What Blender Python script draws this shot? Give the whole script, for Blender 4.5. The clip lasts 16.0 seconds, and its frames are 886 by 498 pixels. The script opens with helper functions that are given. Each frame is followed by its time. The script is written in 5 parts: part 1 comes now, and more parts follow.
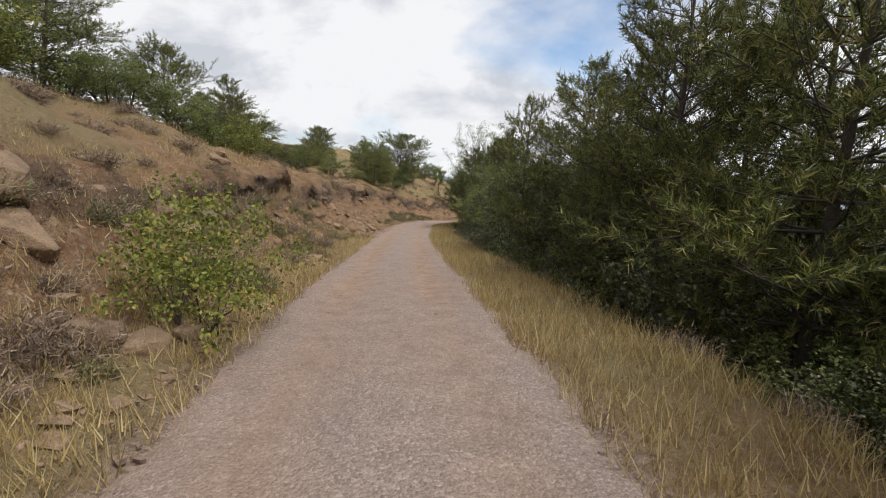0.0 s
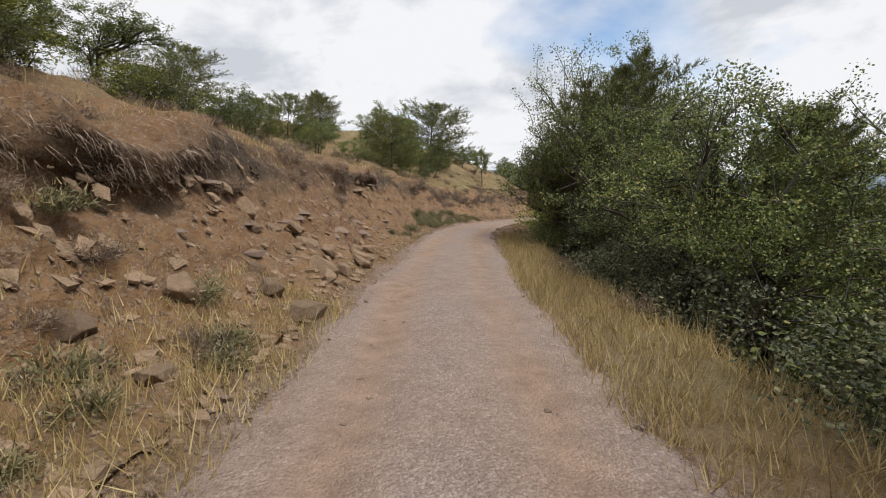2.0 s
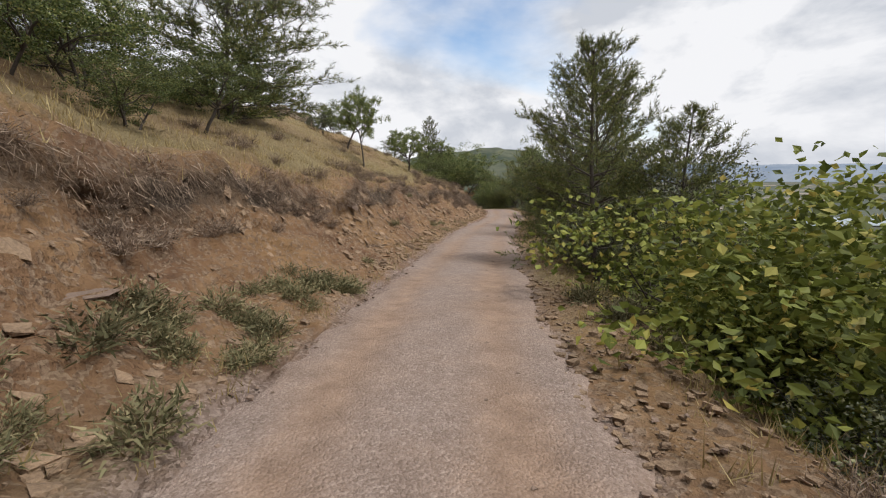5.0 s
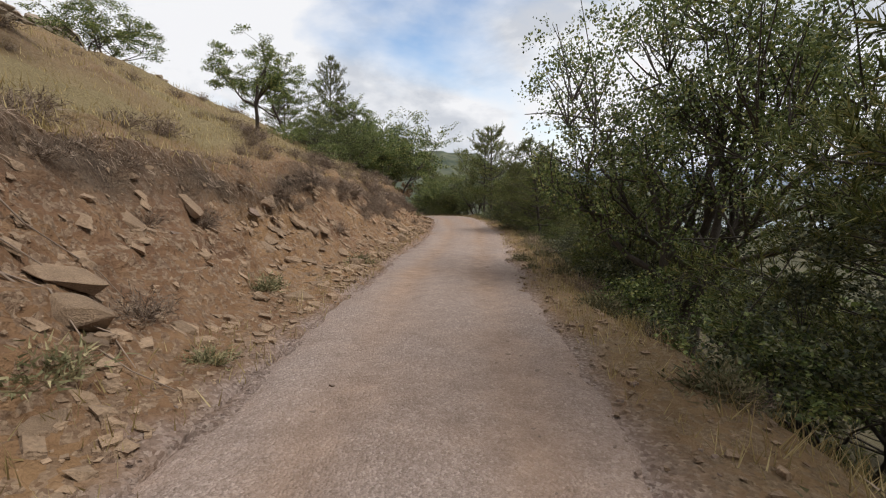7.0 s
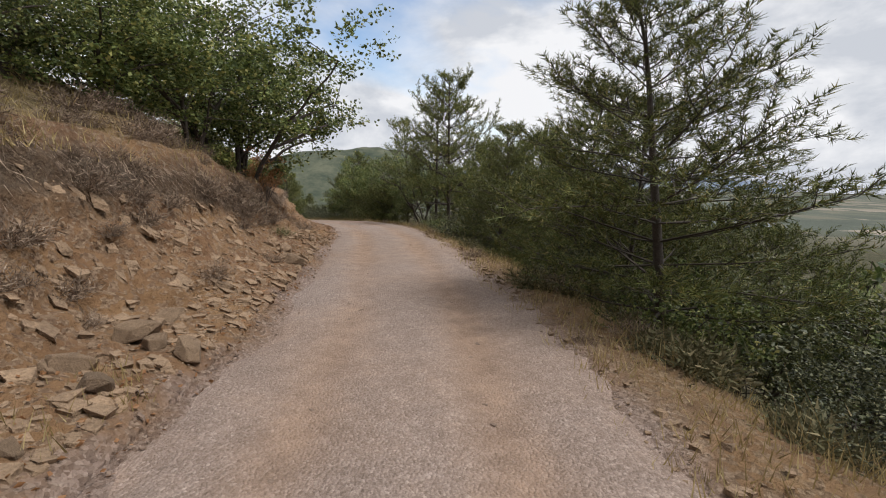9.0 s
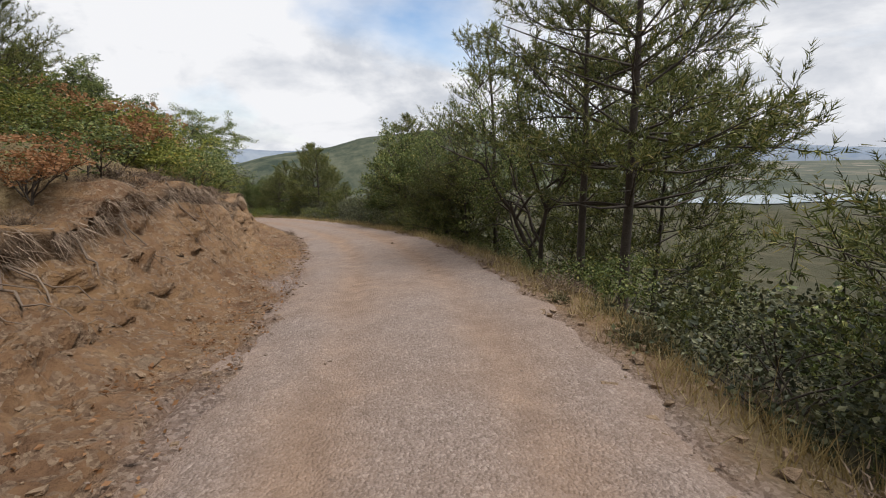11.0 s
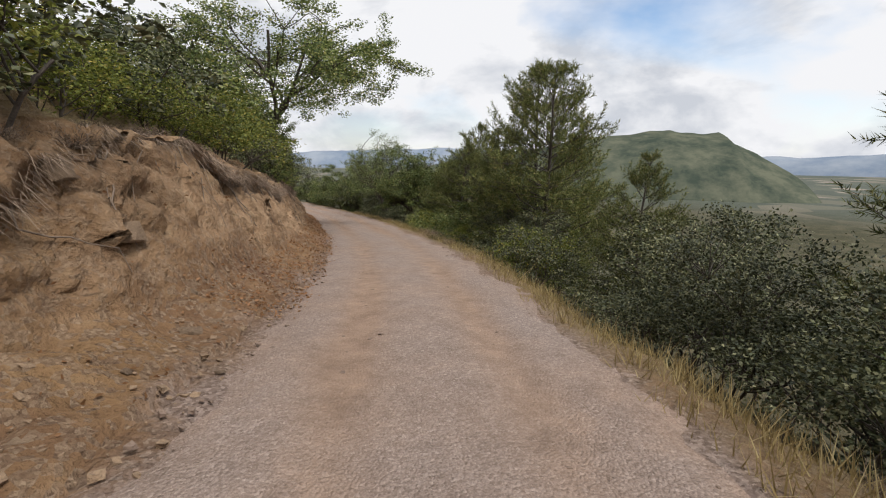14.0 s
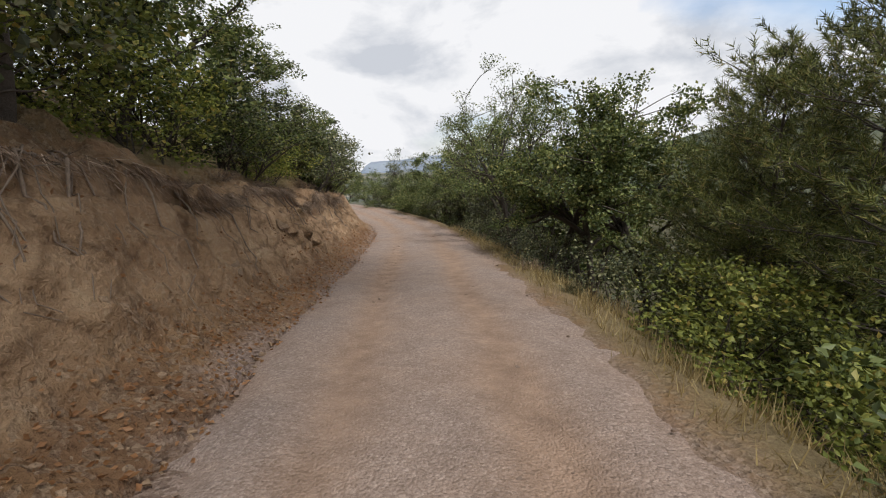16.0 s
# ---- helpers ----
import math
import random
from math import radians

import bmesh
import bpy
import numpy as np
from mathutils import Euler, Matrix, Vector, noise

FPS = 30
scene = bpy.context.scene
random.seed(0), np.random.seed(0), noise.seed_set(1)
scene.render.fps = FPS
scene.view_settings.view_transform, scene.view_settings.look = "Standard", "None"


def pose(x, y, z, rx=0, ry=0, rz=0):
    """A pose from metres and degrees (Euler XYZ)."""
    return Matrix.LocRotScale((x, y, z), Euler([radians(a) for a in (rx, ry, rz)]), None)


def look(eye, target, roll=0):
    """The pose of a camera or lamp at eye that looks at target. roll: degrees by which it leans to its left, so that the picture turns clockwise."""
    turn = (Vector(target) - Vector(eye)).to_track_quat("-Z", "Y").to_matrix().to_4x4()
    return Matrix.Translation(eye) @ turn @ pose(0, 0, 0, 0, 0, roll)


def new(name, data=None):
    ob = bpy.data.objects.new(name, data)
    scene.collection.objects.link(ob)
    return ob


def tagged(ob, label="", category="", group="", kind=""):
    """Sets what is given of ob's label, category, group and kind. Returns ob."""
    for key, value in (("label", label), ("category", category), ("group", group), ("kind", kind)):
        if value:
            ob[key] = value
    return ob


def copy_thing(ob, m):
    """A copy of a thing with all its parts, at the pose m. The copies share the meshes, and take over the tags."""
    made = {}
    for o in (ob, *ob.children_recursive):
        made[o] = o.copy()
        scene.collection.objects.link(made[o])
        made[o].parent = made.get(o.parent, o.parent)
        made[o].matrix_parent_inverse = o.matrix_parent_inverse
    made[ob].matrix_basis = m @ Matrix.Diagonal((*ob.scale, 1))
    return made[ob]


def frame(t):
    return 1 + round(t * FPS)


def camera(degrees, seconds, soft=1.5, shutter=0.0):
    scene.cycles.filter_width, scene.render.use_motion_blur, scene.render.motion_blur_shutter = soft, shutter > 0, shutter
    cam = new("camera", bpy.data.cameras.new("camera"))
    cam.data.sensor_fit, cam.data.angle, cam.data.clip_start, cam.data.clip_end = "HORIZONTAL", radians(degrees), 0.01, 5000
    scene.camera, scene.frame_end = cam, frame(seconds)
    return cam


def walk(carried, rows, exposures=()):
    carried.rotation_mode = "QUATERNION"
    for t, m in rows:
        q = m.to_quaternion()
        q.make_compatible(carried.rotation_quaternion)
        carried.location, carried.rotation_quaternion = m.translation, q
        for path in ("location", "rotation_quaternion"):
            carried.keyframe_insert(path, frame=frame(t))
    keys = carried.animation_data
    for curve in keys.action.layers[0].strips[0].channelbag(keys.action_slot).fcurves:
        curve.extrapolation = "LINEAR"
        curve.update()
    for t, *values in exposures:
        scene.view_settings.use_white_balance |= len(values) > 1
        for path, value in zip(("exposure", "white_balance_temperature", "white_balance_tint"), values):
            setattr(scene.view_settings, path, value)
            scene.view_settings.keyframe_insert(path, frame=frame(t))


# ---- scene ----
cam = camera(90.0, 16.0, soft=1.1)
# seconds, x, y, z, yaw, pitch, roll
ROWS = [
    (0, -0.00, 0.00, 0.00, 0.00, -8.48, 1.83),
    (0.5, -0.43, 3.69, -0.16, 2.17, -8.57, 1.36),
    (1, -0.87, 7.36, -0.31, 3.28, -8.73, 1.55),
    (1.5, -1.18, 11.01, -0.56, 4.00, -8.99, 1.05),
    (2, -1.54, 14.86, -0.81, 4.04, -9.27, 0.47),
    (2.5, -1.89, 18.85, -1.04, 3.46, -9.52, -0.00),
    (3, -2.13, 22.81, -1.24, 2.26, -9.65, -0.46),
    (3.5, -2.07, 26.82, -1.42, 0.91, -9.59, -1.48),
    (4, -2.04, 30.86, -1.55, -2.13, -9.80, -0.54),
    (4.5, -1.71, 34.95, -1.71, -5.17, -9.92, -0.61),
    (5.2, -0.86, 40.75, -2.07, -13.60, -9.79, -0.35),
    (5.75, 0.40, 45.36, -2.39, -18.85, -9.67, -0.20),
    (6.3, 1.87, 49.96, -2.73, -18.59, -9.55, -0.05),
    (6.8, 3.15, 54.12, -3.02, -16.69, -9.44, 0.08),
    (7, 3.66, 55.75, -3.12, -18.01, -9.43, 0.03),
    (7.5, 5.01, 59.73, -3.36, -21.20, -9.47, -0.07),
    (8, 6.50, 63.74, -3.63, -24.01, -9.41, 0.52),
    (8.5, 7.96, 67.52, -3.87, -26.10, -9.44, 0.67),
    (9, 9.38, 70.87, -4.05, -25.98, -9.59, 1.22),
    (9.7, 11.11, 75.41, -4.38, -22.95, -10.39, 0.44),
    (10.25, 12.35, 79.31, -4.38, -20.63, -11.01, -0.17),
    (10.8, 13.52, 83.45, -4.49, -18.46, -11.64, -0.78),
    (11.3, 14.51, 87.41, -4.74, -16.49, -12.21, -1.34),
    (11.5, 14.88, 89.04, -4.86, -15.50, -12.26, -0.73),
    (12, 15.51, 93.31, -5.19, -12.26, -11.93, 0.36),
    (12.5, 15.67, 97.49, -5.51, -6.79, -11.95, 0.84),
    (13, 15.41, 101.41, -5.90, -0.61, -12.03, 1.53),
    (13.5, 14.91, 105.48, -6.26, 4.02, -11.73, 1.90),
    (14, 14.20, 109.66, -6.64, 8.15, -11.53, 0.62),
    (14.5, 13.18, 113.91, -6.99, 11.77, -11.47, -0.94),
    (15, 12.09, 118.12, -7.36, 15.66, -11.50, -1.15),
    (15.5, 10.71, 122.19, -7.71, 19.20, -11.35, -1.00),
    (16, 8.99, 126.11, -8.04, 22.57, -11.15, -1.83),
]
PATH = [(t, pose(x, y, z, 90 + pitch, 0, yaw) @ pose(0, 0, 0, 0, 0, roll)) for t, x, y, z, yaw, pitch, roll in ROWS]
walk(cam, PATH)
# ---- sky and sun: bright broken cloud ----
world = bpy.data.worlds.new("sky")
scene.world = world
world.use_nodes = True
wt = world.node_tree
wt.nodes.clear()


def wn(kind, **settings):
    n = wt.nodes.new(kind)
    for key, value in settings.items():
        n.inputs[key].default_value = value
    return n


sky = wt.nodes.new("ShaderNodeTexSky")
sky.sky_type = "NISHITA"
sky.sun_disc = False
sky.sun_elevation = radians(60)
sky.sun_rotation = radians(233)
sky.air_density, sky.dust_density = 1.0, 0.6
coord = wt.nodes.new("ShaderNodeTexCoord")
stretch = wn("ShaderNodeMapping")
stretch.inputs["Scale"].default_value = (1.0, 1.0, 2.0)
stretch.inputs["Location"].default_value = (0.35, 0.2, 0.1)
big = wn("ShaderNodeTexNoise", Scale=1.9, Detail=7.0, Roughness=0.5, Distortion=0.3)
gaps = wt.nodes.new("ShaderNodeMapRange")
gaps.inputs["From Min"].default_value, gaps.inputs["From Max"].default_value = 0.25, 0.43
small = wn("ShaderNodeTexNoise", Scale=3.6, Detail=9.0, Roughness=0.56, Distortion=0.25)
tone = wt.nodes.new("ShaderNodeValToRGB")
tone.color_ramp.elements[0].position, tone.color_ramp.elements[0].color = 0.41, (0.61, 0.64, 0.70, 1)
tone.color_ramp.elements[1].position, tone.color_ramp.elements[1].color = 0.55, (0.91, 0.915, 0.94, 1)
blue = wt.nodes.new("ShaderNodeVectorMath")
blue.operation = "SCALE"
blue.inputs["Scale"].default_value = 0.17
mix = wt.nodes.new("ShaderNodeMix")
mix.data_type = "RGBA"
back = wn("ShaderNodeBackground", Strength=1.0)
wout = wt.nodes.new("ShaderNodeOutputWorld")
wt.links.new(coord.outputs["Generated"], stretch.inputs["Vector"])
wt.links.new(stretch.outputs["Vector"], big.inputs["Vector"])
wt.links.new(stretch.outputs["Vector"], small.inputs["Vector"])
# a tear in the cloud cover over the valley
tear = wn("ShaderNodeVectorMath")
tear.operation = "DISTANCE"
tear.inputs[1].default_value = (0.13, 0.91, 0.395)
thin = wn("ShaderNodeMapRange")
thin.inputs["From Min"].default_value, thin.inputs["From Max"].default_value = 0.05, 0.30
thin.inputs["To Min"].default_value, thin.inputs["To Max"].default_value = 0.17, 0.0
less = wn("ShaderNodeMath")
less.operation = "SUBTRACT"
wt.links.new(coord.outputs["Generated"], tear.inputs[0])
wt.links.new(tear.outputs["Value"], thin.inputs["Value"])
wt.links.new(big.outputs["Fac"], less.inputs[0])
wt.links.new(thin.outputs["Result"], less.inputs[1])
wt.links.new(less.outputs[0], gaps.inputs["Value"])
wt.links.new(small.outputs["Fac"], tone.inputs["Fac"])
wt.links.new(sky.outputs["Color"], blue.inputs[0])
wt.links.new(gaps.outputs["Result"], mix.inputs["Factor"])
wt.links.new(blue.outputs["Vector"], mix.inputs["A"])
wt.links.new(tone.outputs["Color"], mix.inputs["B"])
wt.links.new(mix.outputs["Result"], back.inputs["Color"])
wt.links.new(back.outputs["Background"], wout.inputs["Surface"])

sun = new("sun", bpy.data.lights.new("sun", "SUN"))
sun.data.energy, sun.data.angle, sun.data.color = 3.5, radians(18), (1.0, 0.985, 0.96)
sun.matrix_world = look((0, 0, 60), (-0.46 * 60, 0.34 * 60, 0))
scene.view_settings.exposure = 0.0
# ---- materials ----
def nodes_of(name):
    m = bpy.data.materials.new(name)
    m.use_nodes = True
    t = m.node_tree
    t.nodes.clear()
    return m, t


def put(t, kind, **settings):
    n = t.nodes.new(kind)
    for key, value in settings.items():
        n.inputs[key].default_value = value
    return n


def ramp(t, stops):
    r = t.nodes.new("ShaderNodeValToRGB")
    while len(r.color_ramp.elements) < len(stops):
        r.color_ramp.elements.new(0.5)
    for e, (at, c) in zip(r.color_ramp.elements, stops):
        e.position, e.color = at, (*c, 1)
    return r


def blend(t, fac, a, b, kind="MIX"):
    n = t.nodes.new("ShaderNodeMix")
    n.data_type, n.blend_type = "RGBA", kind
    for socket, value in (("Factor", fac), ("A", a), ("B", b)):
        if isinstance(value, (int, float)):
            n.inputs[socket].default_value = value
        elif isinstance(value, tuple):
            n.inputs[socket].default_value = (*value, 1)
        else:
            t.links.new(value, n.inputs[socket])
    return n.outputs["Result"]


def leaf_material(name, colours, through_light=0.35, gloss=0.25):
    """Foliage: the colour differs from leaf to leaf and from plant to plant."""
    m, t = nodes_of(name)
    geo = put(t, "ShaderNodeNewGeometry")
    info = put(t, "ShaderNodeObjectInfo")
    r = ramp(t, colours)
    t.links.new(geo.outputs["Random Per Island"], r.inputs["Fac"])
    shift = put(t, "ShaderNodeHueSaturation")
    amount = put(t, "ShaderNodeMapRange", **{"To Min": 0.75, "To Max": 1.3})
    t.links.new(info.outputs["Random"], amount.inputs["Value"])
    t.links.new(amount.outputs["Result"], shift.inputs["Value"])
    t.links.new(r.outputs["Color"], shift.inputs["Color"])
    body = put(t, "ShaderNodeBsdfPrincipled", Roughness=0.55)
    body.inputs["Specular IOR Level"].default_value = gloss
    t.links.new(shift.outputs["Color"], body.inputs["Base Color"])
    thin = put(t, "ShaderNodeBsdfTranslucent")
    t.links.new(shift.outputs["Color"], thin.inputs["Color"])
    both = put(t, "ShaderNodeMixShader", Fac=through_light)
    t.links.new(body.outputs[0], both.inputs[1])
    t.links.new(thin.outputs[0], both.inputs[2])
    out = put(t, "ShaderNodeOutputMaterial")
    t.links.new(both.outputs[0], out.inputs["Surface"])
    return m


def grainy(name, dark, light, scale, bump=0.4, rough=0.9, fine=6.0, per_object=0.25, distance=0.02):
    """Bark, stone and soil: two scales of noise in colour and relief."""
    m, t = nodes_of(name)
    co = put(t, "ShaderNodeTexCoord")
    a = put(t, "ShaderNodeTexNoise", Scale=scale, Detail=6.0, Roughness=0.65)
    b = put(t, "ShaderNodeTexNoise", Scale=scale * fine, Detail=4.0, Roughness=0.6)
    t.links.new(co.outputs["Object"], a.inputs["Vector"])
    t.links.new(co.outputs["Object"], b.inputs["Vector"])
    r = ramp(t, [(0.3, dark), (0.7, light)])
    both = put(t, "ShaderNodeMath")
    both.operation = "MULTIPLY_ADD"
    both.inputs[1].default_value = 0.5
    half = put(t, "ShaderNodeMath")
    half.operation = "MULTIPLY"
    half.inputs[1].default_value = 0.5
    t.links.new(b.outputs["Fac"], half.inputs[0])
    t.links.new(a.outputs["Fac"], both.inputs[0])
    t.links.new(half.outputs[0], both.inputs[2])
    t.links.new(both.outputs[0], r.inputs["Fac"])
    info = put(t, "ShaderNodeObjectInfo")
    geo = put(t, "ShaderNodeNewGeometry")
    mean = put(t, "ShaderNodeMath")
    mean.operation = "MULTIPLY_ADD"
    mean.inputs[1].default_value = 0.5
    half2 = put(t, "ShaderNodeMath")
    half2.operation = "MULTIPLY"
    half2.inputs[1].default_value = 0.5
    t.links.new(geo.outputs["Random Per Island"], half2.inputs[0])
    t.links.new(info.outputs["Random"], mean.inputs[0])
    t.links.new(half2.outputs[0], mean.inputs[2])
    amount = put(t, "ShaderNodeMapRange", **{"To Min": 1 - per_object, "To Max": 1 + per_object})
    t.links.new(mean.outputs[0], amount.inputs["Value"])
    shift = put(t, "ShaderNodeHueSaturation")
    t.links.new(amount.outputs["Result"], shift.inputs["Value"])
    t.links.new(r.outputs["Color"], shift.inputs["Color"])
    body = put(t, "ShaderNodeBsdfPrincipled", Roughness=rough)
    t.links.new(shift.outputs["Color"], body.inputs["Base Color"])
    relief = put(t, "ShaderNodeBump", Strength=bump, Distance=distance)
    t.links.new(both.outputs[0], relief.inputs["Height"])
    t.links.new(relief.outputs["Normal"], body.inputs["Normal"])
    out = put(t, "ShaderNodeOutputMaterial")
    t.links.new(body.outputs[0], out.inputs["Surface"])
    return m


def ground_material():
    """Red-brown stony soil, dry grass cover and far woodland, by the cover weights of the sheet."""
    m, t = nodes_of("stony_soil")
    co = put(t, "ShaderNodeTexCoord")
    wide = put(t, "ShaderNodeTexNoise", Scale=0.35, Detail=5.0, Roughness=0.6)
    mid = put(t, "ShaderNodeTexNoise", Scale=2.2, Detail=7.0, Roughness=0.68)
    grit = put(t, "ShaderNodeTexVoronoi", Scale=16.0)
    pebble = put(t, "ShaderNodeTexVoronoi", Scale=38.0)
    fine = put(t, "ShaderNodeTexNoise", Scale=45.0, Detail=4.0, Roughness=0.7)
    for n in (wide, mid, grit, pebble, fine):
        t.links.new(co.outputs["Object"], n.inputs["Vector"])
    soil = ramp(t, [(0.34, (0.079, 0.043, 0.024)), (0.45, (0.176, 0.099, 0.053)), (0.57, (0.254, 0.150, 0.080)), (0.7, (0.341, 0.226, 0.127))])
    t.links.new(mid.outputs["Fac"], soil.inputs["Fac"])
    patch = ramp(t, [(0.38, (0.165, 0.091, 0.057)), (0.5, (0.239, 0.138, 0.074)), (0.66, (0.323, 0.194, 0.090))])
    t.links.new(wide.outputs["Fac"], patch.inputs["Fac"])
    c = blend(t, 0.45, soil.outputs["Color"], patch.outputs["Color"])
    stone = ramp(t, [(0.0, (0.10, 0.062, 0.042)), (0.5, (0.22, 0.148, 0.098)), (1.0, (0.40, 0.30, 0.205))])
    t.links.new(pebble.outputs["Color"], stone.inputs["Fac"])
    some = ramp(t, [(0.5, (0, 0, 0)), (0.6, (1, 1, 1))])
    t.links.new(grit.outputs["Color"], some.inputs["Fac"])
    few = put(t, "ShaderNodeMath")
    few.operation = "MULTIPLY"
    few.inputs[1].default_value = 0.7
    t.links.new(some.outputs["Color"], few.inputs[0])
    c = blend(t, few.outputs[0], c, stone.outputs["Color"])
    # gravel thrown out over the edge of the road
    gravel_w = put(t, "ShaderNodeAttribute")
    gravel_w.attribute_name = "gravel"
    thrown = ramp(t, [(0.0, (0.146, 0.102, 0.082)), (0.4, (0.244, 0.177, 0.144)), (1.0, (0.431, 0.335, 0.282))])
    t.links.new(pebble.outputs["Color"], thrown.inputs["Fac"])
    c = blend(t, gravel_w.outputs["Fac"], c, thrown.outputs["Color"])
    # paler clay of the steep cuts
    clay_w = put(t, "ShaderNodeAttribute")
    clay_w.attribute_name = "clay"
    clay = ramp(t, [(0.33, (0.206, 0.127, 0.072)), (0.44, (0.375, 0.244, 0.144)), (0.58, (0.460, 0.310, 0.190)), (0.7, (0.544, 0.402, 0.256))])
    t.links.new(mid.outputs["Fac"], clay.inputs["Fac"])
    bend = put(t, "ShaderNodeMixRGB", Fac=0.25)
    t.links.new(co.outputs["Object"], bend.inputs[1])
    t.links.new(mid.outputs["Color"], bend.inputs[2])
    crack = put(t, "ShaderNodeTexVoronoi", Scale=1.9)
    crack.feature = "DISTANCE_TO_EDGE"
    t.links.new(bend.outputs[0], crack.inputs["Vector"])
    line = ramp(t, [(0.0, (0.26, 0.22, 0.2)), (0.03, (0.55, 0.52, 0.5)), (0.07, (1, 1, 1))])
    t.links.new(crack.outputs["Distance"], line.inputs["Fac"])
    cracked = blend(t, 0.55, clay.outputs["Color"], line.outputs["Color"], "MULTIPLY")
    c = blend(t, clay_w.outputs["Fac"], c, cracked)
    # dark topsoil bound by roots, plus painted-in shade below the turf edge
    turf_shade_w = put(t, "ShaderNodeAttribute")
    turf_shade_w.attribute_name = "topsoil_shade"
    shaded_humus = ramp(t, [(0.35, (0.040, 0.029, 0.021)), (0.5, (0.080, 0.058, 0.042)), (0.65, (0.152, 0.116, 0.080))])
    t.links.new(fine.outputs["Fac"], shaded_humus.inputs["Fac"])
    c = blend(t, turf_shade_w.outputs["Fac"], c, shaded_humus.outputs["Color"])
    # dry grass and litter
    grass_w = put(t, "ShaderNodeAttribute")
    grass_w.attribute_name = "grass"
    straw = ramp(t, [(0.3, (0.124, 0.090, 0.049)), (0.5, (0.223, 0.172, 0.090)), (0.72, (0.297, 0.238, 0.124))])
    t.links.new(fine.outputs["Fac"], straw.inputs["Fac"])
    c = blend(t, grass_w.outputs["Fac"], c, straw.outputs["Color"])
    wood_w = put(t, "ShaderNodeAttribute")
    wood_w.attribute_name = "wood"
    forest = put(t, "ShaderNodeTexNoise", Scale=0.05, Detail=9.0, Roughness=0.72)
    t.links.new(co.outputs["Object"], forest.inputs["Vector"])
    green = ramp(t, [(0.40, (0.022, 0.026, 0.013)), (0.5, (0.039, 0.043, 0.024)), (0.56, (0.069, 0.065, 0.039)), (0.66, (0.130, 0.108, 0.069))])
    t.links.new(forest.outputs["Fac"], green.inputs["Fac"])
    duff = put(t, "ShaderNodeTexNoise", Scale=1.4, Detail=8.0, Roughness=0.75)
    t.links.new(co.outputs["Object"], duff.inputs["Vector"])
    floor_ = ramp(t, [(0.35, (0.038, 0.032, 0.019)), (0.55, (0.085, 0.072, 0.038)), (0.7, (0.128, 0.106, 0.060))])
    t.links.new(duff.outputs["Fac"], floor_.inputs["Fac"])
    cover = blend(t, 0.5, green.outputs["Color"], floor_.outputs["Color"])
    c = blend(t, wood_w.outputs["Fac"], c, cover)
    # fields and woods of the far valley, their colours greyed to stand for haze
    valley_w = put(t, "ShaderNodeAttribute")
    valley_w.attribute_name = "valley"
    long_ = put(t, "ShaderNodeMapping")
    long_.inputs["Scale"].default_value = (0.008, 0.0055, 0.0)
    t.links.new(co.outputs["Object"], long_.inputs["Vector"])
    plots = put(t, "ShaderNodeTexVoronoi", Scale=2.0)
    t.links.new(long_.outputs["Vector"], plots.inputs["Vector"])
    hazed_field = ramp(t, [(0.0, (0.064, 0.075, 0.060)), (0.6, (0.090, 0.098, 0.075)), (0.72, (0.128, 0.120, 0.090)), (0.88, (0.255, 0.217, 0.173))])
    t.links.new(plots.outputs["Color"], hazed_field.inputs["Fac"])
    c = blend(t, valley_w.outputs["Fac"], c, hazed_field.outputs["Color"])
    body = put(t, "ShaderNodeBsdfPrincipled", Roughness=0.95)
    body.inputs["Specular IOR Level"].default_value = 0.15
    t.links.new(c, body.inputs["Base Color"])
    h1 = put(t, "ShaderNodeMath")
    h1.operation = "MULTIPLY_ADD"
    h1.inputs[1].default_value = 2.2
    low = put(t, "ShaderNodeMath")
    low.operation = "MULTIPLY"
    low.inputs[1].default_value = 0.25
    t.links.new(grit.outputs["Distance"], low.inputs[0])
    t.links.new(mid.outputs["Fac"], h1.inputs[0])
    t.links.new(low.outputs[0], h1.inputs[2])
    h2 = put(t, "ShaderNodeMath")
    h2.operation = "MULTIPLY_ADD"
    h2.inputs[1].default_value = 0.35
    t.links.new(fine.outputs["Fac"], h2.inputs[0])
    t.links.new(h1.outputs[0], h2.inputs[2])
    relief = put(t, "ShaderNodeBump", Strength=1.0, Distance=0.1)
    t.links.new(h2.outputs[0], relief.inputs["Height"])
    t.links.new(relief.outputs["Normal"], body.inputs["Normal"])
    out = put(t, "ShaderNodeOutputMaterial")
    t.links.new(body.outputs[0], out.inputs["Surface"])
    return m


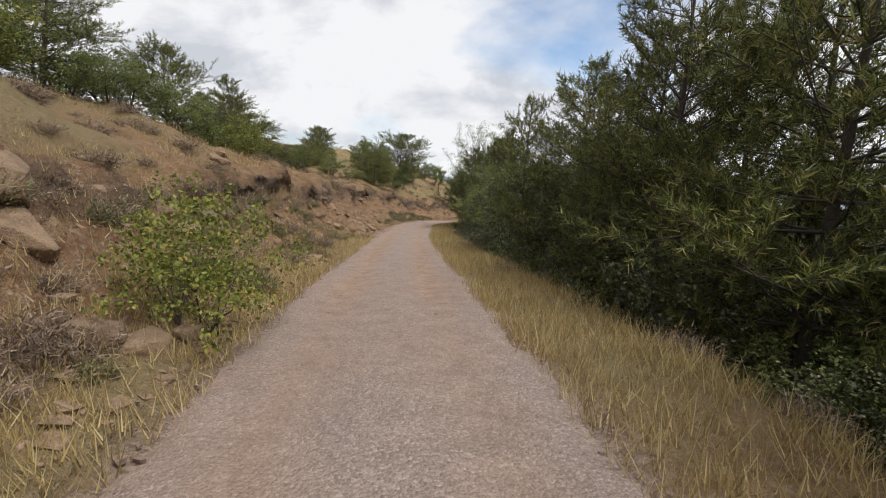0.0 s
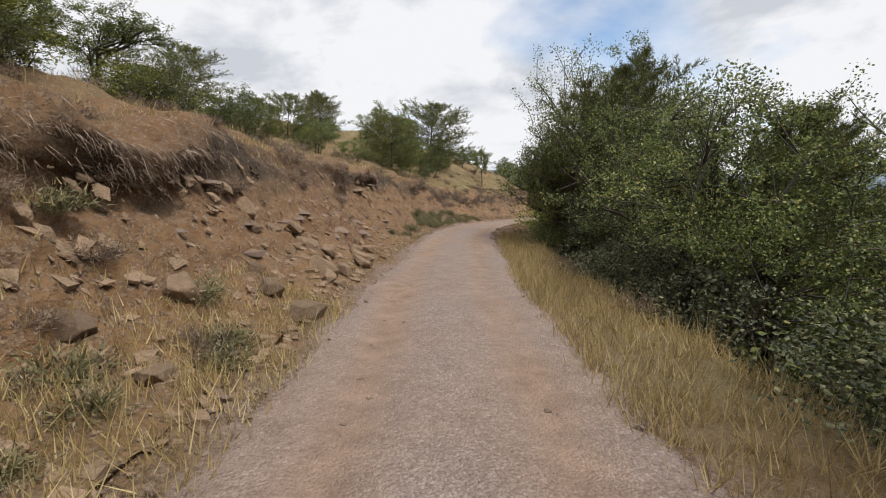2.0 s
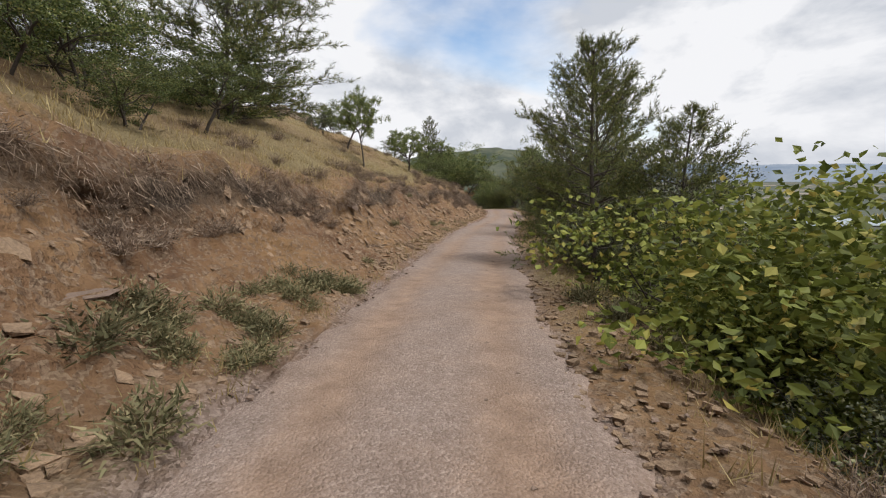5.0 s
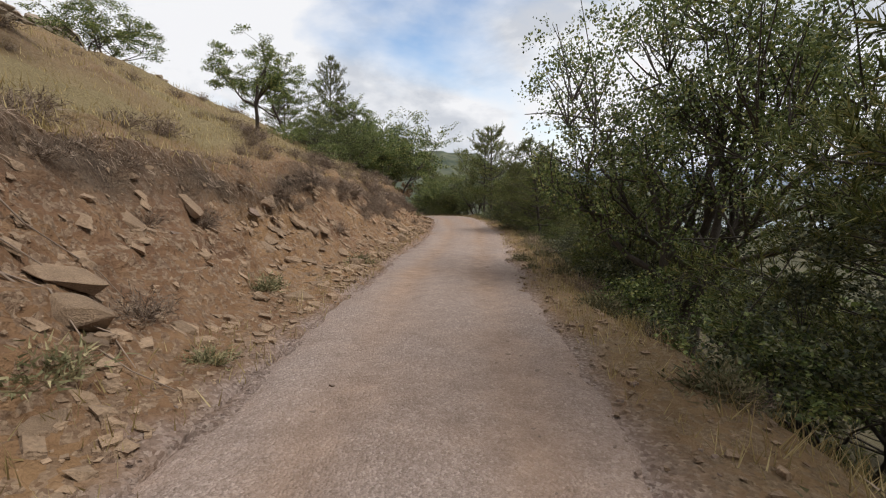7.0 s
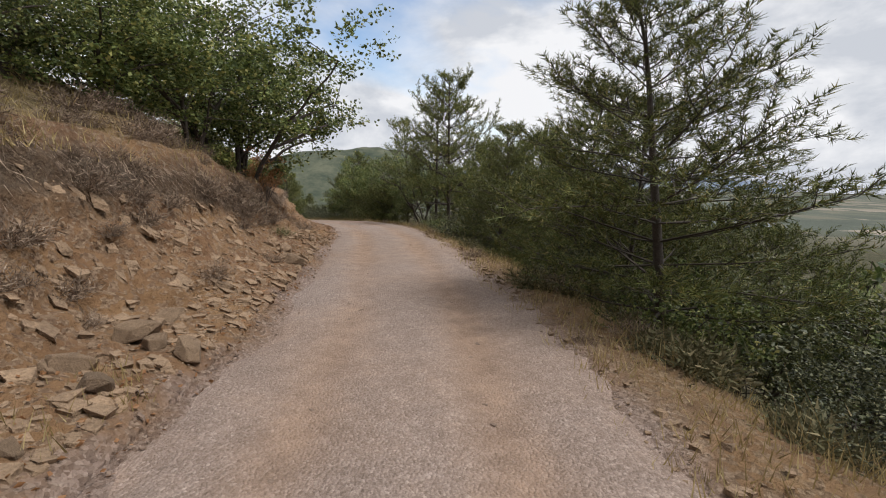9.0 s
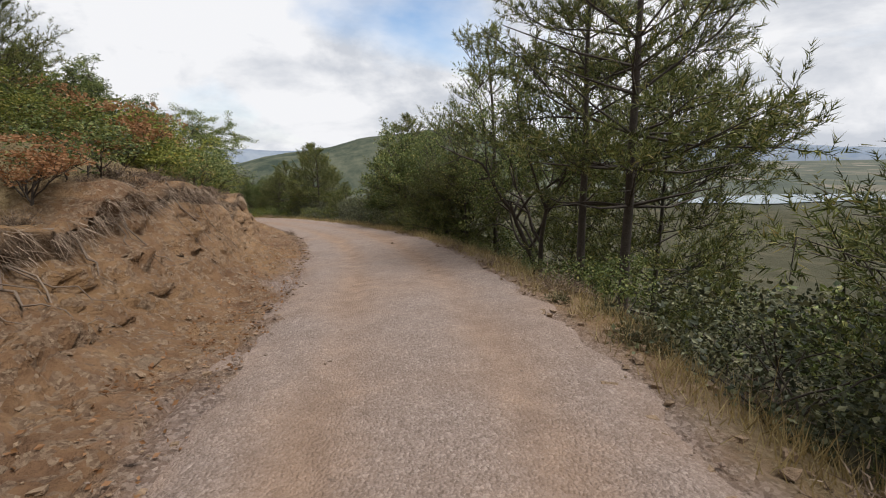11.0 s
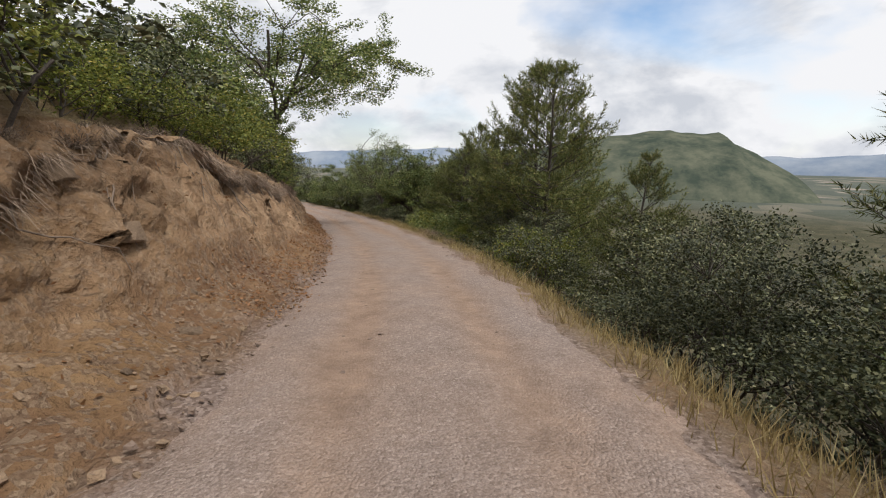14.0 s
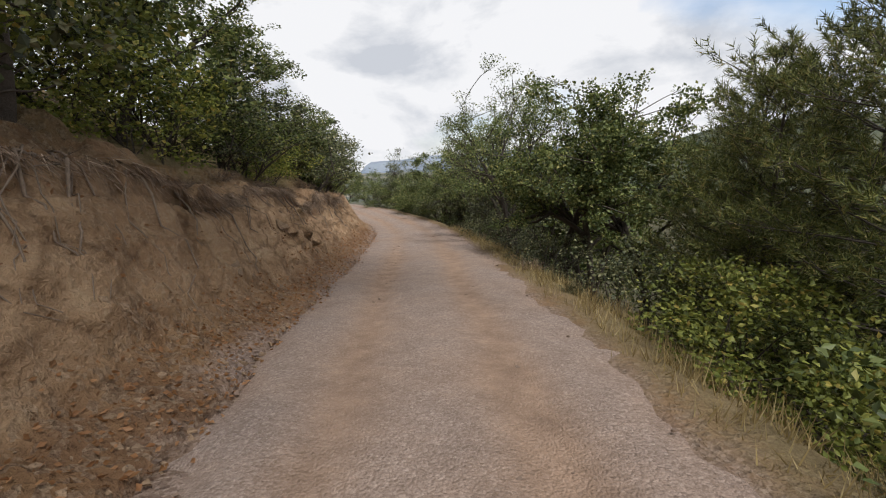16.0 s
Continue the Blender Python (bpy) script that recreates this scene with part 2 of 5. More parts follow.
def road_material():
    """Compacted gravel: grey-pink stones, redder fines in the wheel tracks."""
    m, t = nodes_of("compacted_gravel")
    co = put(t, "ShaderNodeTexCoord")
    stones = put(t, "ShaderNodeTexVoronoi", Scale=46.0)
    chips = put(t, "ShaderNodeTexVoronoi", Scale=115.0)
    wide = put(t, "ShaderNodeTexNoise", Scale=0.45, Detail=6.0, Roughness=0.6)
    mid = put(t, "ShaderNodeTexNoise", Scale=3.5, Detail=6.0, Roughness=0.65)
    fine = put(t, "ShaderNodeTexNoise", Scale=70.0, Detail=3.0, Roughness=0.7)
    for n in (stones, chips, wide, mid, fine):
        t.links.new(co.outputs["Object"], n.inputs["Vector"])
    gravel = ramp(t, [(0.0, (0.130, 0.098, 0.082)), (0.4, (0.241, 0.184, 0.155)), (0.75, (0.340, 0.268, 0.232)), (1.0, (0.553, 0.454, 0.398))])
    t.links.new(stones.outputs["Color"], gravel.inputs["Fac"])
    chip = ramp(t, [(0.0, (0.157, 0.114, 0.092)), (0.6, (0.303, 0.234, 0.196)), (1.0, (0.479, 0.385, 0.333))])
    t.links.new(chips.outputs["Color"], chip.inputs["Fac"])
    c = blend(t, 0.5, gravel.outputs["Color"], chip.outputs["Color"])
    fines = ramp(t, [(0.3, (0.241, 0.151, 0.096)), (0.7, (0.368, 0.240, 0.159))])
    t.links.new(mid.outputs["Fac"], fines.inputs["Fac"])
    track = put(t, "ShaderNodeAttribute")
    track.attribute_name = "track"
    spread = put(t, "ShaderNodeMath")
    spread.operation = "MULTIPLY_ADD"
    spread.inputs[1].default_value = 1.6
    spread.inputs[2].default_value = -0.62
    t.links.new(wide.outputs["Fac"], spread.inputs[0])
    add = put(t, "ShaderNodeMath")
    add.operation = "ADD"
    add.use_clamp = True
    t.links.new(spread.outputs[0], add.inputs[0])
    t.links.new(track.outputs["Fac"], add.inputs[1])
    soft = put(t, "ShaderNodeMath")
    soft.operation = "MULTIPLY"
    soft.inputs[1].default_value = 0.68
    t.links.new(add.outputs[0], soft.inputs[0])
    c = blend(t, soft.outputs[0], c, fines.outputs["Color"])
    patch = ramp(t, [(0.3, (0.8, 0.78, 0.76)), (0.55, (1.0, 1.0, 1.0)), (0.75, (1.15, 1.12, 1.08))])
    t.links.new(mid.outputs["Fac"], patch.inputs["Fac"])
    c = blend(t, 0.6, c, patch.outputs["Color"], "MULTIPLY")
    body = put(t, "ShaderNodeBsdfPrincipled", Roughness=0.92)
    body.inputs["Specular IOR Level"].default_value = 0.2
    t.links.new(c, body.inputs["Base Color"])
    h = put(t, "ShaderNodeMath")
    h.operation = "MULTIPLY_ADD"
    h.inputs[1].default_value = -0.8
    t.links.new(stones.outputs["Distance"], h.inputs[0])
    t.links.new(fine.outputs["Fac"], h.inputs[2])
    relief = put(t, "ShaderNodeBump", Strength=0.8, Distance=0.025)
    t.links.new(h.outputs[0], relief.inputs["Height"])
    t.links.new(relief.outputs["Normal"], body.inputs["Normal"])
    out = put(t, "ShaderNodeOutputMaterial")
    t.links.new(body.outputs[0], out.inputs["Surface"])
    return m


def far_material(name, dark, light, scale):
    m, t = nodes_of(name)
    co = put(t, "ShaderNodeTexCoord")
    a = put(t, "ShaderNodeTexNoise", Scale=scale, Detail=10.0, Roughness=0.7)
    t.links.new(co.outputs["Object"], a.inputs["Vector"])
    r = ramp(t, [(0.38, dark), (0.62, light)])
    t.links.new(a.outputs["Fac"], r.inputs["Fac"])
    body = put(t, "ShaderNodeBsdfDiffuse")
    t.links.new(r.outputs["Color"], body.inputs["Color"])
    out = put(t, "ShaderNodeOutputMaterial")
    t.links.new(body.outputs[0], out.inputs["Surface"])
    return m


def water_material():
    m, t = nodes_of("lake_water")
    co = put(t, "ShaderNodeTexCoord")
    a = put(t, "ShaderNodeTexNoise", Scale=0.08, Detail=4.0)
    t.links.new(co.outputs["Object"], a.inputs["Vector"])
    body = put(t, "ShaderNodeBsdfPrincipled", Roughness=0.12)
    body.inputs["Base Color"].default_value = (0.10, 0.17, 0.19, 1)
    relief = put(t, "ShaderNodeBump", Strength=0.3, Distance=0.3)
    t.links.new(a.outputs["Fac"], relief.inputs["Height"])
    t.links.new(relief.outputs["Normal"], body.inputs["Normal"])
    out = put(t, "ShaderNodeOutputMaterial")
    t.links.new(body.outputs[0], out.inputs["Surface"])
    return m


WATER = water_material()
SOIL = ground_material()
GRAVEL = road_material()
NEEDLES = leaf_material("pine_needles", [(0.0, (0.027, 0.036, 0.011)), (0.45, (0.093, 0.109, 0.031)), (0.85, (0.205, 0.215, 0.062)), (1.0, (0.310, 0.242, 0.089))], 0.2)
OAK_LEAF = leaf_material("oak_leaves", [(0.0, (0.031, 0.048, 0.015)), (0.45, (0.100, 0.131, 0.036)), (0.85, (0.207, 0.234, 0.070)), (1.0, (0.323, 0.291, 0.095))], 0.24, 0.35)
HOLM_LEAF = leaf_material("grey_green_leaves", [(0.0, (0.021, 0.028, 0.013)), (0.5, (0.069, 0.078, 0.034)), (0.85, (0.158, 0.158, 0.075)), (1.0, (0.255, 0.241, 0.125))], 0.12, 0.4)
LIME_LEAF = leaf_material("yellow_green_leaves", [(0.0, (0.058, 0.074, 0.015)), (0.5, (0.156, 0.179, 0.037)), (0.88, (0.264, 0.274, 0.061)), (1.0, (0.396, 0.302, 0.077))], 0.35)
AUTUMN_LEAF = leaf_material("autumn_leaves", [(0.0, (0.20, 0.10, 0.04)), (0.5, (0.30, 0.15, 0.07)), (1.0, (0.40, 0.22, 0.11))], 0.4)
DRY_TWIG = leaf_material("dry_brush", [(0.0, (0.090, 0.064, 0.047)), (0.6, (0.210, 0.153, 0.112)), (1.0, (0.360, 0.277, 0.206))], 0.1, 0.1)
SAGE = leaf_material("sage_leaves", [(0.0, (0.074, 0.071, 0.034)), (0.6, (0.162, 0.149, 0.078)), (1.0, (0.300, 0.247, 0.138))], 0.2, 0.1)
STRAW = leaf_material("straw", [(0.0, (0.196, 0.141, 0.061)), (0.5, (0.345, 0.254, 0.110)), (1.0, (0.517, 0.418, 0.220))], 0.3, 0.15)
BARK = grainy("bark", (0.026, 0.020, 0.016), (0.092, 0.072, 0.056), 9.0, 0.8)
ROOT = grainy("root_bark", (0.12, 0.085, 0.06), (0.26, 0.19, 0.14), 12.0, 0.4)
STONE = grainy("sandstone", (0.145, 0.092, 0.055), (0.345, 0.235, 0.145), 5.0, 1.0, fine=8.0, distance=0.05, per_object=0.3)
SLATE = grainy("flat_red_stone", (0.115, 0.075, 0.056), (0.27, 0.19, 0.14), 7.0, 0.8, distance=0.03)
GREY_STONE = grainy("wall_stone", (0.16, 0.12, 0.085), (0.36, 0.29, 0.21), 6.0, 0.6)
# ---- the lie of the land ----
# the road: station, x, y, height
ROAD_UPPER = [
    (0, -0.00, 0.00, -1.56),
    (0.5, -0.43, 3.69, -1.70),
    (1, -0.87, 7.36, -1.87),
    (1.5, -1.18, 11.01, -2.10),
    (2, -1.54, 14.86, -2.35),
    (2.5, -1.89, 18.85, -2.59),
    (3, -2.13, 22.81, -2.78),
    (3.5, -2.07, 26.82, -2.96),
    (4, -2.04, 30.86, -3.10),
    (4.5, -1.71, 34.95, -3.27),
    (5.2, -0.86, 40.75, -3.62),
    (5.75, 0.40, 45.36, -3.94),
    (6.3, 1.87, 49.96, -4.28),
    (6.8, 3.15, 54.12, -4.57),
    (7.5, 5.01, 59.73, -4.92),
    (8, 6.50, 63.74, -5.18),
    (8.5, 7.96, 67.52, -5.42),
    (9, 9.38, 70.87, -5.66),
    (9.7, 11.11, 75.41, -5.92),
]
ROAD_LOWER = [
    (10.25, 12.35, 79.31, -5.95),
    (10.8, 13.52, 83.45, -6.06),
    (11.5, 14.88, 89.04, -6.41),
    (12, 15.51, 93.31, -6.73),
    (12.5, 15.67, 97.49, -7.07),
    (13, 15.41, 101.41, -7.44),
    (13.5, 14.91, 105.48, -7.81),
    (14, 14.20, 109.66, -8.18),
    (14.5, 13.18, 113.91, -8.54),
    (15, 12.09, 118.12, -8.90),
    (15.5, 10.71, 122.19, -9.25),
    (16, 8.99, 126.11, -9.62),
    (16.7, 6.50, 131.50, -10.10),
    (17.5, 3.60, 137.50, -10.63),
    (18.3, 0.20, 144.00, -11.22),
    (19.3, -4.50, 151.00, -11.70),
    (20.5, -12.00, 158.00, -11.70),
    (21.8, -22.00, 163.00, -11.70),
    (23.3, -35.00, 165.00, -11.70),
]
ROAD = np.array(ROAD_UPPER + ROAD_LOWER)
UU = np.arange(-4.0, 23.31, 0.04)


def along(column):
    v = np.interp(UU, ROAD[:, 0], ROAD[:, column])
    slope = (ROAD[2, column] - ROAD[0, column]) / ROAD[2, 0]
    v = np.where(UU < 0, ROAD[0, column] + slope * UU, v)
    pad = 12
    ends = np.concatenate([v[0] + (v[1] - v[0]) * np.arange(-pad, 0), v, v[-1] + (v[-1] - v[-2]) * np.arange(1, pad + 1)])
    kernel = np.exp(-0.5 * (np.arange(-pad, pad + 1) / 5.0) ** 2)
    return np.convolve(ends, kernel / kernel.sum(), "valid")


CX, CY, CZ = along(1), along(2), along(3)
TX, TY = np.gradient(CX), np.gradient(CY)
TN = np.hypot(TX, TY)
RX, RY = TY / TN, -TX / TN
METRES = np.concatenate([[0], np.cumsum(np.hypot(np.diff(CX), np.diff(CY)))])


def lattice(ix, iy, seed):
    h = (ix.astype(np.int64) * 374761393 + iy.astype(np.int64) * 668265263 + seed * 974634777) & 0x7FFFFFFF
    h = ((h ^ (h >> 13)) * 1274126177) & 0x7FFFFFFF
    return ((h ^ (h >> 16)) & 0xFFFF) / 65535.0


def vnoise(x, y, size, seed=0, octaves=3):
    """Smooth noise, -1 to 1."""
    total, amp, norm = 0.0, 1.0, 0.0
    x, y = np.asarray(x, float) / size, np.asarray(y, float) / size
    for k in range(octaves):
        ix, iy = np.floor(x), np.floor(y)
        fx, fy = x - ix, y - iy
        fx, fy = fx * fx * (3 - 2 * fx), fy * fy * (3 - 2 * fy)
        a = lattice(ix, iy, seed + k) * (1 - fx) + lattice(ix + 1, iy, seed + k) * fx
        b = lattice(ix, iy + 1, seed + k) * (1 - fx) + lattice(ix + 1, iy + 1, seed + k) * fx
        total = total + amp * ((a * (1 - fy) + b * fy) * 2 - 1)
        norm += amp
        amp, x, y = amp * 0.5, x * 2.03 + 7.1, y * 2.03 + 3.7
    return total / norm


# the edges of the road: station, its left and right edge, the brink of the outer verge
EDGE = np.array([
    (-4, 1.5, 1.35, 2.8), (1.0, 1.45, 1.4, 2.8), (2.6, 1.25, 1.5, 2.5), (3.5, 1.3, 1.3, 2.3), (4.6, 1.5, 0.95, 2.0), (5.4, 1.65, 0.9, 1.9),
    (7.0, 1.6, 1.1, 2.0), (8.0, 1.6, 1.3, 2.0), (9.2, 1.7, 1.6, 2.9), (9.8, 1.5, 1.8, 2.6), (11.0, 1.35, 1.6, 2.0), (12.0, 1.65, 1.8, 2.2),
    (13.2, 1.4, 1.85, 2.3), (14.4, 1.4, 1.75, 2.1), (15.5, 1.5, 1.65, 2.1), (17.0, 1.7, 1.6, 2.1), (24.0, 1.5, 1.8, 2.3)])
# the uphill side: station, foot of the bank (distance, height), its crest (distance, height), slope above
BANK = np.array([
    (-4, 1.8, 0.1, 4.2, 1.9, 0.48), (1.0, 1.8, 0.1, 4.2, 1.9, 0.46), (2.2, 1.75, 0.1, 4.3, 2.3, 0.34), (2.9, 1.75, 0.1, 4.4, 2.75, 0.16),
    (3.4, 1.75, 0.15, 4.6, 2.9, 0.14), (4.2, 1.8, 0.1, 4.5, 2.25, 0.28), (5.0, 1.9, 0.1, 4.5, 2.4, 0.34), (5.7, 1.9, 0.1, 4.5, 2.2, 0.42),
    (6.3, 1.9, 0.1, 4.3, 1.85, 0.48), (7.7, 1.9, 0.1, 4.5, 2.35, 0.52), (8.8, 1.9, 0.12, 4.4, 2.3, 0.55), (9.6, 1.8, 0.15, 4.2, 2.4, 0.5),
    (10.5, 1.7, 0.2, 3.7, 1.9, 0.45), (11.5, 2.6, 0.3, 3.9, 1.55, 0.45), (12.8, 2.9, 0.45, 3.9, 1.55, 0.45), (13.7, 2.8, 0.45, 3.6, 1.55, 0.45),
    (14.5, 2.6, 0.4, 3.4, 2.0, 0.5), (16.0, 2.4, 0.35, 3.4, 2.1, 0.5), (17.3, 2.3, 0.3, 3.3, 1.75, 0.45), (24.0, 2.4, 0.3, 3.3, 1.8, 0.45)])


def edges(u):
    return tuple(np.interp(u, EDGE[:, 0], EDGE[:, k]) for k in (1, 2, 3))


def up_bank(u, lat):
    """Fits a distance on a standard bank (road edge 1.8, crest 6.0) to the bank at a station; the outer side stays."""
    u, lat = np.asarray(u, float), np.asarray(lat, float)
    edge, crest = edges(u)[0], np.interp(u, BANK[:, 0], BANK[:, 3])
    d = -lat
    v = np.where(d < 1.8, d * edge / 1.8, edge + (crest - edge) * (d - 1.8) / 4.2)
    v = np.where(d > 6.0, crest + d - 6.0, v)
    return np.where(d > 0, -v, lat)


def section(u, lat, x, y):
    """Height over the road at a distance to the right (+) or left (-) of its middle."""
    foot, foot_h, crest, crest_h, rise = (np.interp(u, BANK[:, 0], BANK[:, k]) for k in range(1, 6))
    edge, outer, brink = edges(u)
    d = -lat
    wob = 0.4 * vnoise(x, y, 3.5, 3)
    dd = d + wob * np.clip((d - edge - 0.1) / 1.0, 0, 1)
    verge = foot_h * np.clip((dd - edge) / (foot - edge), 0, 1) ** 1.3
    f = np.clip((dd - foot) / (crest - foot), 0, 1)
    steep = np.clip((u - 10.3) / 1.2, 0, 1)
    hollow = 0.2 * f + 0.8 * f ** 2.2
    bank = foot_h + (crest_h - foot_h) * (hollow * (1 - steep) + steep * (0.75 * f + 0.25 * f * f * (3 - 2 * f)))
    up = np.clip(dd - crest, 0, None)
    hill = rise * 11 * (1 - np.exp(-up / 11)) + 0.1 * up
    left = np.where(dd < foot, verge, bank + hill)
    rough = np.clip((d - edge - 0.15) / 1.3, 0, 1)
    left = left + rough * (0.44 * vnoise(x, y, 1.9, 11, 4) + 0.16 * vnoise(x, y, 0.8, 17, 2) + 0.4 * np.clip(vnoise(x, y, 2.6, 19, 2), 0, 1) * np.clip(1 - np.abs(f - 0.9) * 4, 0, 1))
    # cracks, gullies and ledges of the cut bank
    raw = rough * np.clip((crest + 1.4 - d) / 1.2, 0, 1)
    crack = np.clip(1 - np.abs(vnoise(x, y, 0.62, 81, 2)) * 7, 0, 1)
    left = left + raw * (0.09 * vnoise(x, y, 0.42, 83, 3) - (0.05 + 0.13 * steep) * crack)
    layer = left * (2 * np.pi / 0.42) + 5.0 * vnoise(x, y, 2.3, 85, 3)
    left = left + raw * np.clip(f * 6, 0, 1) * (0.06 * np.sin(layer) + 0.035 * np.sin(layer * 2.3 + 1.0))
    left = left + np.clip((d - 8) / 20, 0, 1) * 1.6 * vnoise(x, y, 14, 23, 3)
    e = np.clip(lat - brink - 0.3 * vnoise(x, y, 2.2, 5), 0, None)
    right = -0.5 * np.clip(e, 0, 0.8) ** 1.5 - 0.55 * np.clip(e - 0.6, 0, 10) - 0.36 * np.clip(e - 10.6, 0, 60) - 0.14 * np.clip(e - 70.6, 0, 400)
    right = right + np.clip((lat - outer) / 1.2, 0, 1) * (0.14 * vnoise(x, y, 1.2, 31, 3) + 0.7 * np.clip((lat - 8) / 15, 0, 1) * vnoise(x, y, 9, 37, 3))
    inside = np.minimum(edge - d, outer - lat)
    base = -0.05 * np.clip((inside + 0.1) / 0.35, 0, 1)
    return np.where(lat < 0, left, right) + base


def nearest(x, y):
    """Station index and distance from the middle of the road (right is positive)."""
    x, y = np.atleast_1d(x).astype(float), np.atleast_1d(y).astype(float)
    idx, lat = np.zeros(len(x), int), np.zeros(len(x))
    for i in range(0, len(x), 8000):
        dx, dy = x[i:i + 8000, None] - CX[None, ::4], y[i:i + 8000, None] - CY[None, ::4]
        idx[i:i + 8000] = (dx * dx + dy * dy).argmin(1) * 4
    for step in (2, 1):
        for s in (-step, step):
            j = np.clip(idx + s, 0, len(CX) - 1)
            better = (x - CX[j]) ** 2 + (y - CY[j]) ** 2 < (x - CX[idx]) ** 2 + (y - CY[idx]) ** 2
            idx = np.where(better, j, idx)
    side = (x - CX[idx]) * RX[idx] + (y - CY[idx]) * RY[idx]
    lat = np.sign(side) * np.hypot(x - CX[idx], y - CY[idx])
    return idx, lat


def lake_axes(x, y):
    """Place in the lake, 1 at its shore: along it and across."""
    c, s = math.cos(radians(-14)), math.sin(radians(-14))
    return ((x - 735) * c + (y - 590) * s) / 170, (-(x - 735) * s + (y - 590) * c) / 60


def height(x, y):
    x, y = np.atleast_1d(x).astype(float), np.atleast_1d(y).astype(float)
    idx, lat = nearest(x, y)
    far = np.clip((np.abs(lat) - 150) / 900, 0, 1)
    z = CZ[idx] + section(UU[idx], lat, x, y)
    z = z * (1 - far) + far * (-75 + 6 * vnoise(x, y, 300, 41, 2))
    # the bowl of the lake
    w = np.clip(2.6 - np.hypot(*lake_axes(x, y)), 0, 1)
    return z * (1 - w) - 84.0 * w, UU[idx], lat


def spot(u, lat):
    """The point of the ground at a station and a distance from the middle of the road."""
    x, y = np.interp(u, UU, CX + RX * lat), np.interp(u, UU, CY + RY * lat)
    return float(x), float(y), float(height(x, y)[0][0])


def mesh_from(name, verts, faces, material, smooth=False):
    me = bpy.data.meshes.new(name)
    faces = np.asarray(faces)
    n, k = faces.shape
    me.vertices.add(len(verts))
    me.vertices.foreach_set("co", np.asarray(verts, np.float32).ravel())
    me.loops.add(n * k)
    me.loops.foreach_set("vertex_index", faces.astype(np.int32).ravel())
    me.polygons.add(n)
    me.polygons.foreach_set("loop_start", np.arange(0, n * k, k, dtype=np.int32))
    me.polygons.foreach_set("loop_total", np.full(n, k, dtype=np.int32))
    me.polygons.foreach_set("use_smooth", np.full(n, smooth, dtype=bool))
    me.materials.append(material)
    me.update(calc_edges=True)
    me.validate()
    return me


def sheet_faces(rows, cols):
    i = np.arange(rows * cols).reshape(rows, cols)
    return np.stack([i[:-1, :-1], i[:-1, 1:], i[1:, 1:], i[1:, :-1]], -1).reshape(-1, 4)


def spaced(lo, hi, step, reach):
    """Even steps from lo to hi, then ever wider ones out to reach on both sides."""
    inner = np.arange(lo, hi, step)
    out, d = [], step
    at = 0.0
    while at < reach:
        d = min(d * 1.17, 220)
        at += d
        out.append(at)
    out = np.array(out)
    return np.concatenate([lo - out[::-1], inner, inner[-1] + out])


def weight(me, name, values):
    a = me.attributes.new(name, "FLOAT", "POINT")
    a.data.foreach_set("value", np.asarray(values, np.float32))


def cover(me, x, y, u, lat):
    """Weights of grass, gravel, clay and woodland."""
    d = -lat
    crest = np.interp(u, BANK[:, 0], BANK[:, 3])
    foot = np.interp(u, BANK[:, 0], BANK[:, 1])
    edge, outer, brink = edges(u)
    patchy = 0.5 + 0.9 * vnoise(x, y, 2.4, 51, 3)
    upper = np.clip((d - crest - 0.1) / 0.8, 0, 1) * np.clip(patchy + np.interp(u, (4.0, 6.0), (0.0, 0.3)), 0, 1)
    early = np.clip((2.6 - u) / 1.2, 0, 1) + np.clip(1 - np.abs(u - 4.9) / 1.0, 0, 1) * 0.6
    strip = np.clip((d - edge) / 0.35, 0, 1) * np.clip((foot + 0.9 - d) / 0.8, 0, 1) * np.clip(early, 0, 1) * np.clip(patchy, 0, 1)
    dry = np.interp(u, (3.8, 4.4, 5.4, 6.0, 7.0, 9.6, 11.5, 12.5), (1.0, 0.35, 0.35, 0.9, 0.5, 0.25, 0.7, 0.9))
    right = np.clip((lat - outer - 0.05) / 0.4, 0, 1) * np.clip(patchy + 0.25, 0, 1) * dry
    weight(me, "grass", np.clip(np.maximum(np.maximum(upper, strip), right), 0, 1))
    past = np.maximum(d - edge, lat - outer)
    weight(me, "gravel", np.clip(0.95 - past / 0.4 + 0.8 * vnoise(x, y, 0.9, 63, 3) + 0.5 * vnoise(x, y, 0.3, 64, 2), 0, 1) * (past < 1.5))
    wall = np.interp(u, (11.5, 12.5, 14.3, 15.0), (0, 0.45, 0.5, 1.0)) * np.clip((d - foot + 0.1) / 0.3, 0, 1) * np.clip((crest + 0.3 - d) / 0.3, 0, 1)
    weight(me, "clay", wall * np.clip(0.7 + 0.5 * vnoise(x, y, 1.5, 61), 0, 1))
    # dark band at the crest: topsoil and the overhang's shade, as colour
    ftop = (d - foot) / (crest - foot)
    weight(me, "topsoil_shade", np.clip(1.25 - np.abs(ftop - 0.91) / 0.12, 0, 1) * np.clip(0.75 + 1.1 * vnoise(x, y, 2.2, 91, 3), 0, 1) * np.clip((15.0 - u) / 1.5, 0.4, 1) * (d > 0))
    weight(me, "valley", np.clip((np.abs(lat) - 680) / 200, 0, 1))
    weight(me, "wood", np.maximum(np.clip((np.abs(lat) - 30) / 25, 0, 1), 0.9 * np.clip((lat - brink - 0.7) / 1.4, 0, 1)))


CUT = (-0.8, 18.9, 1.72, 6.2)


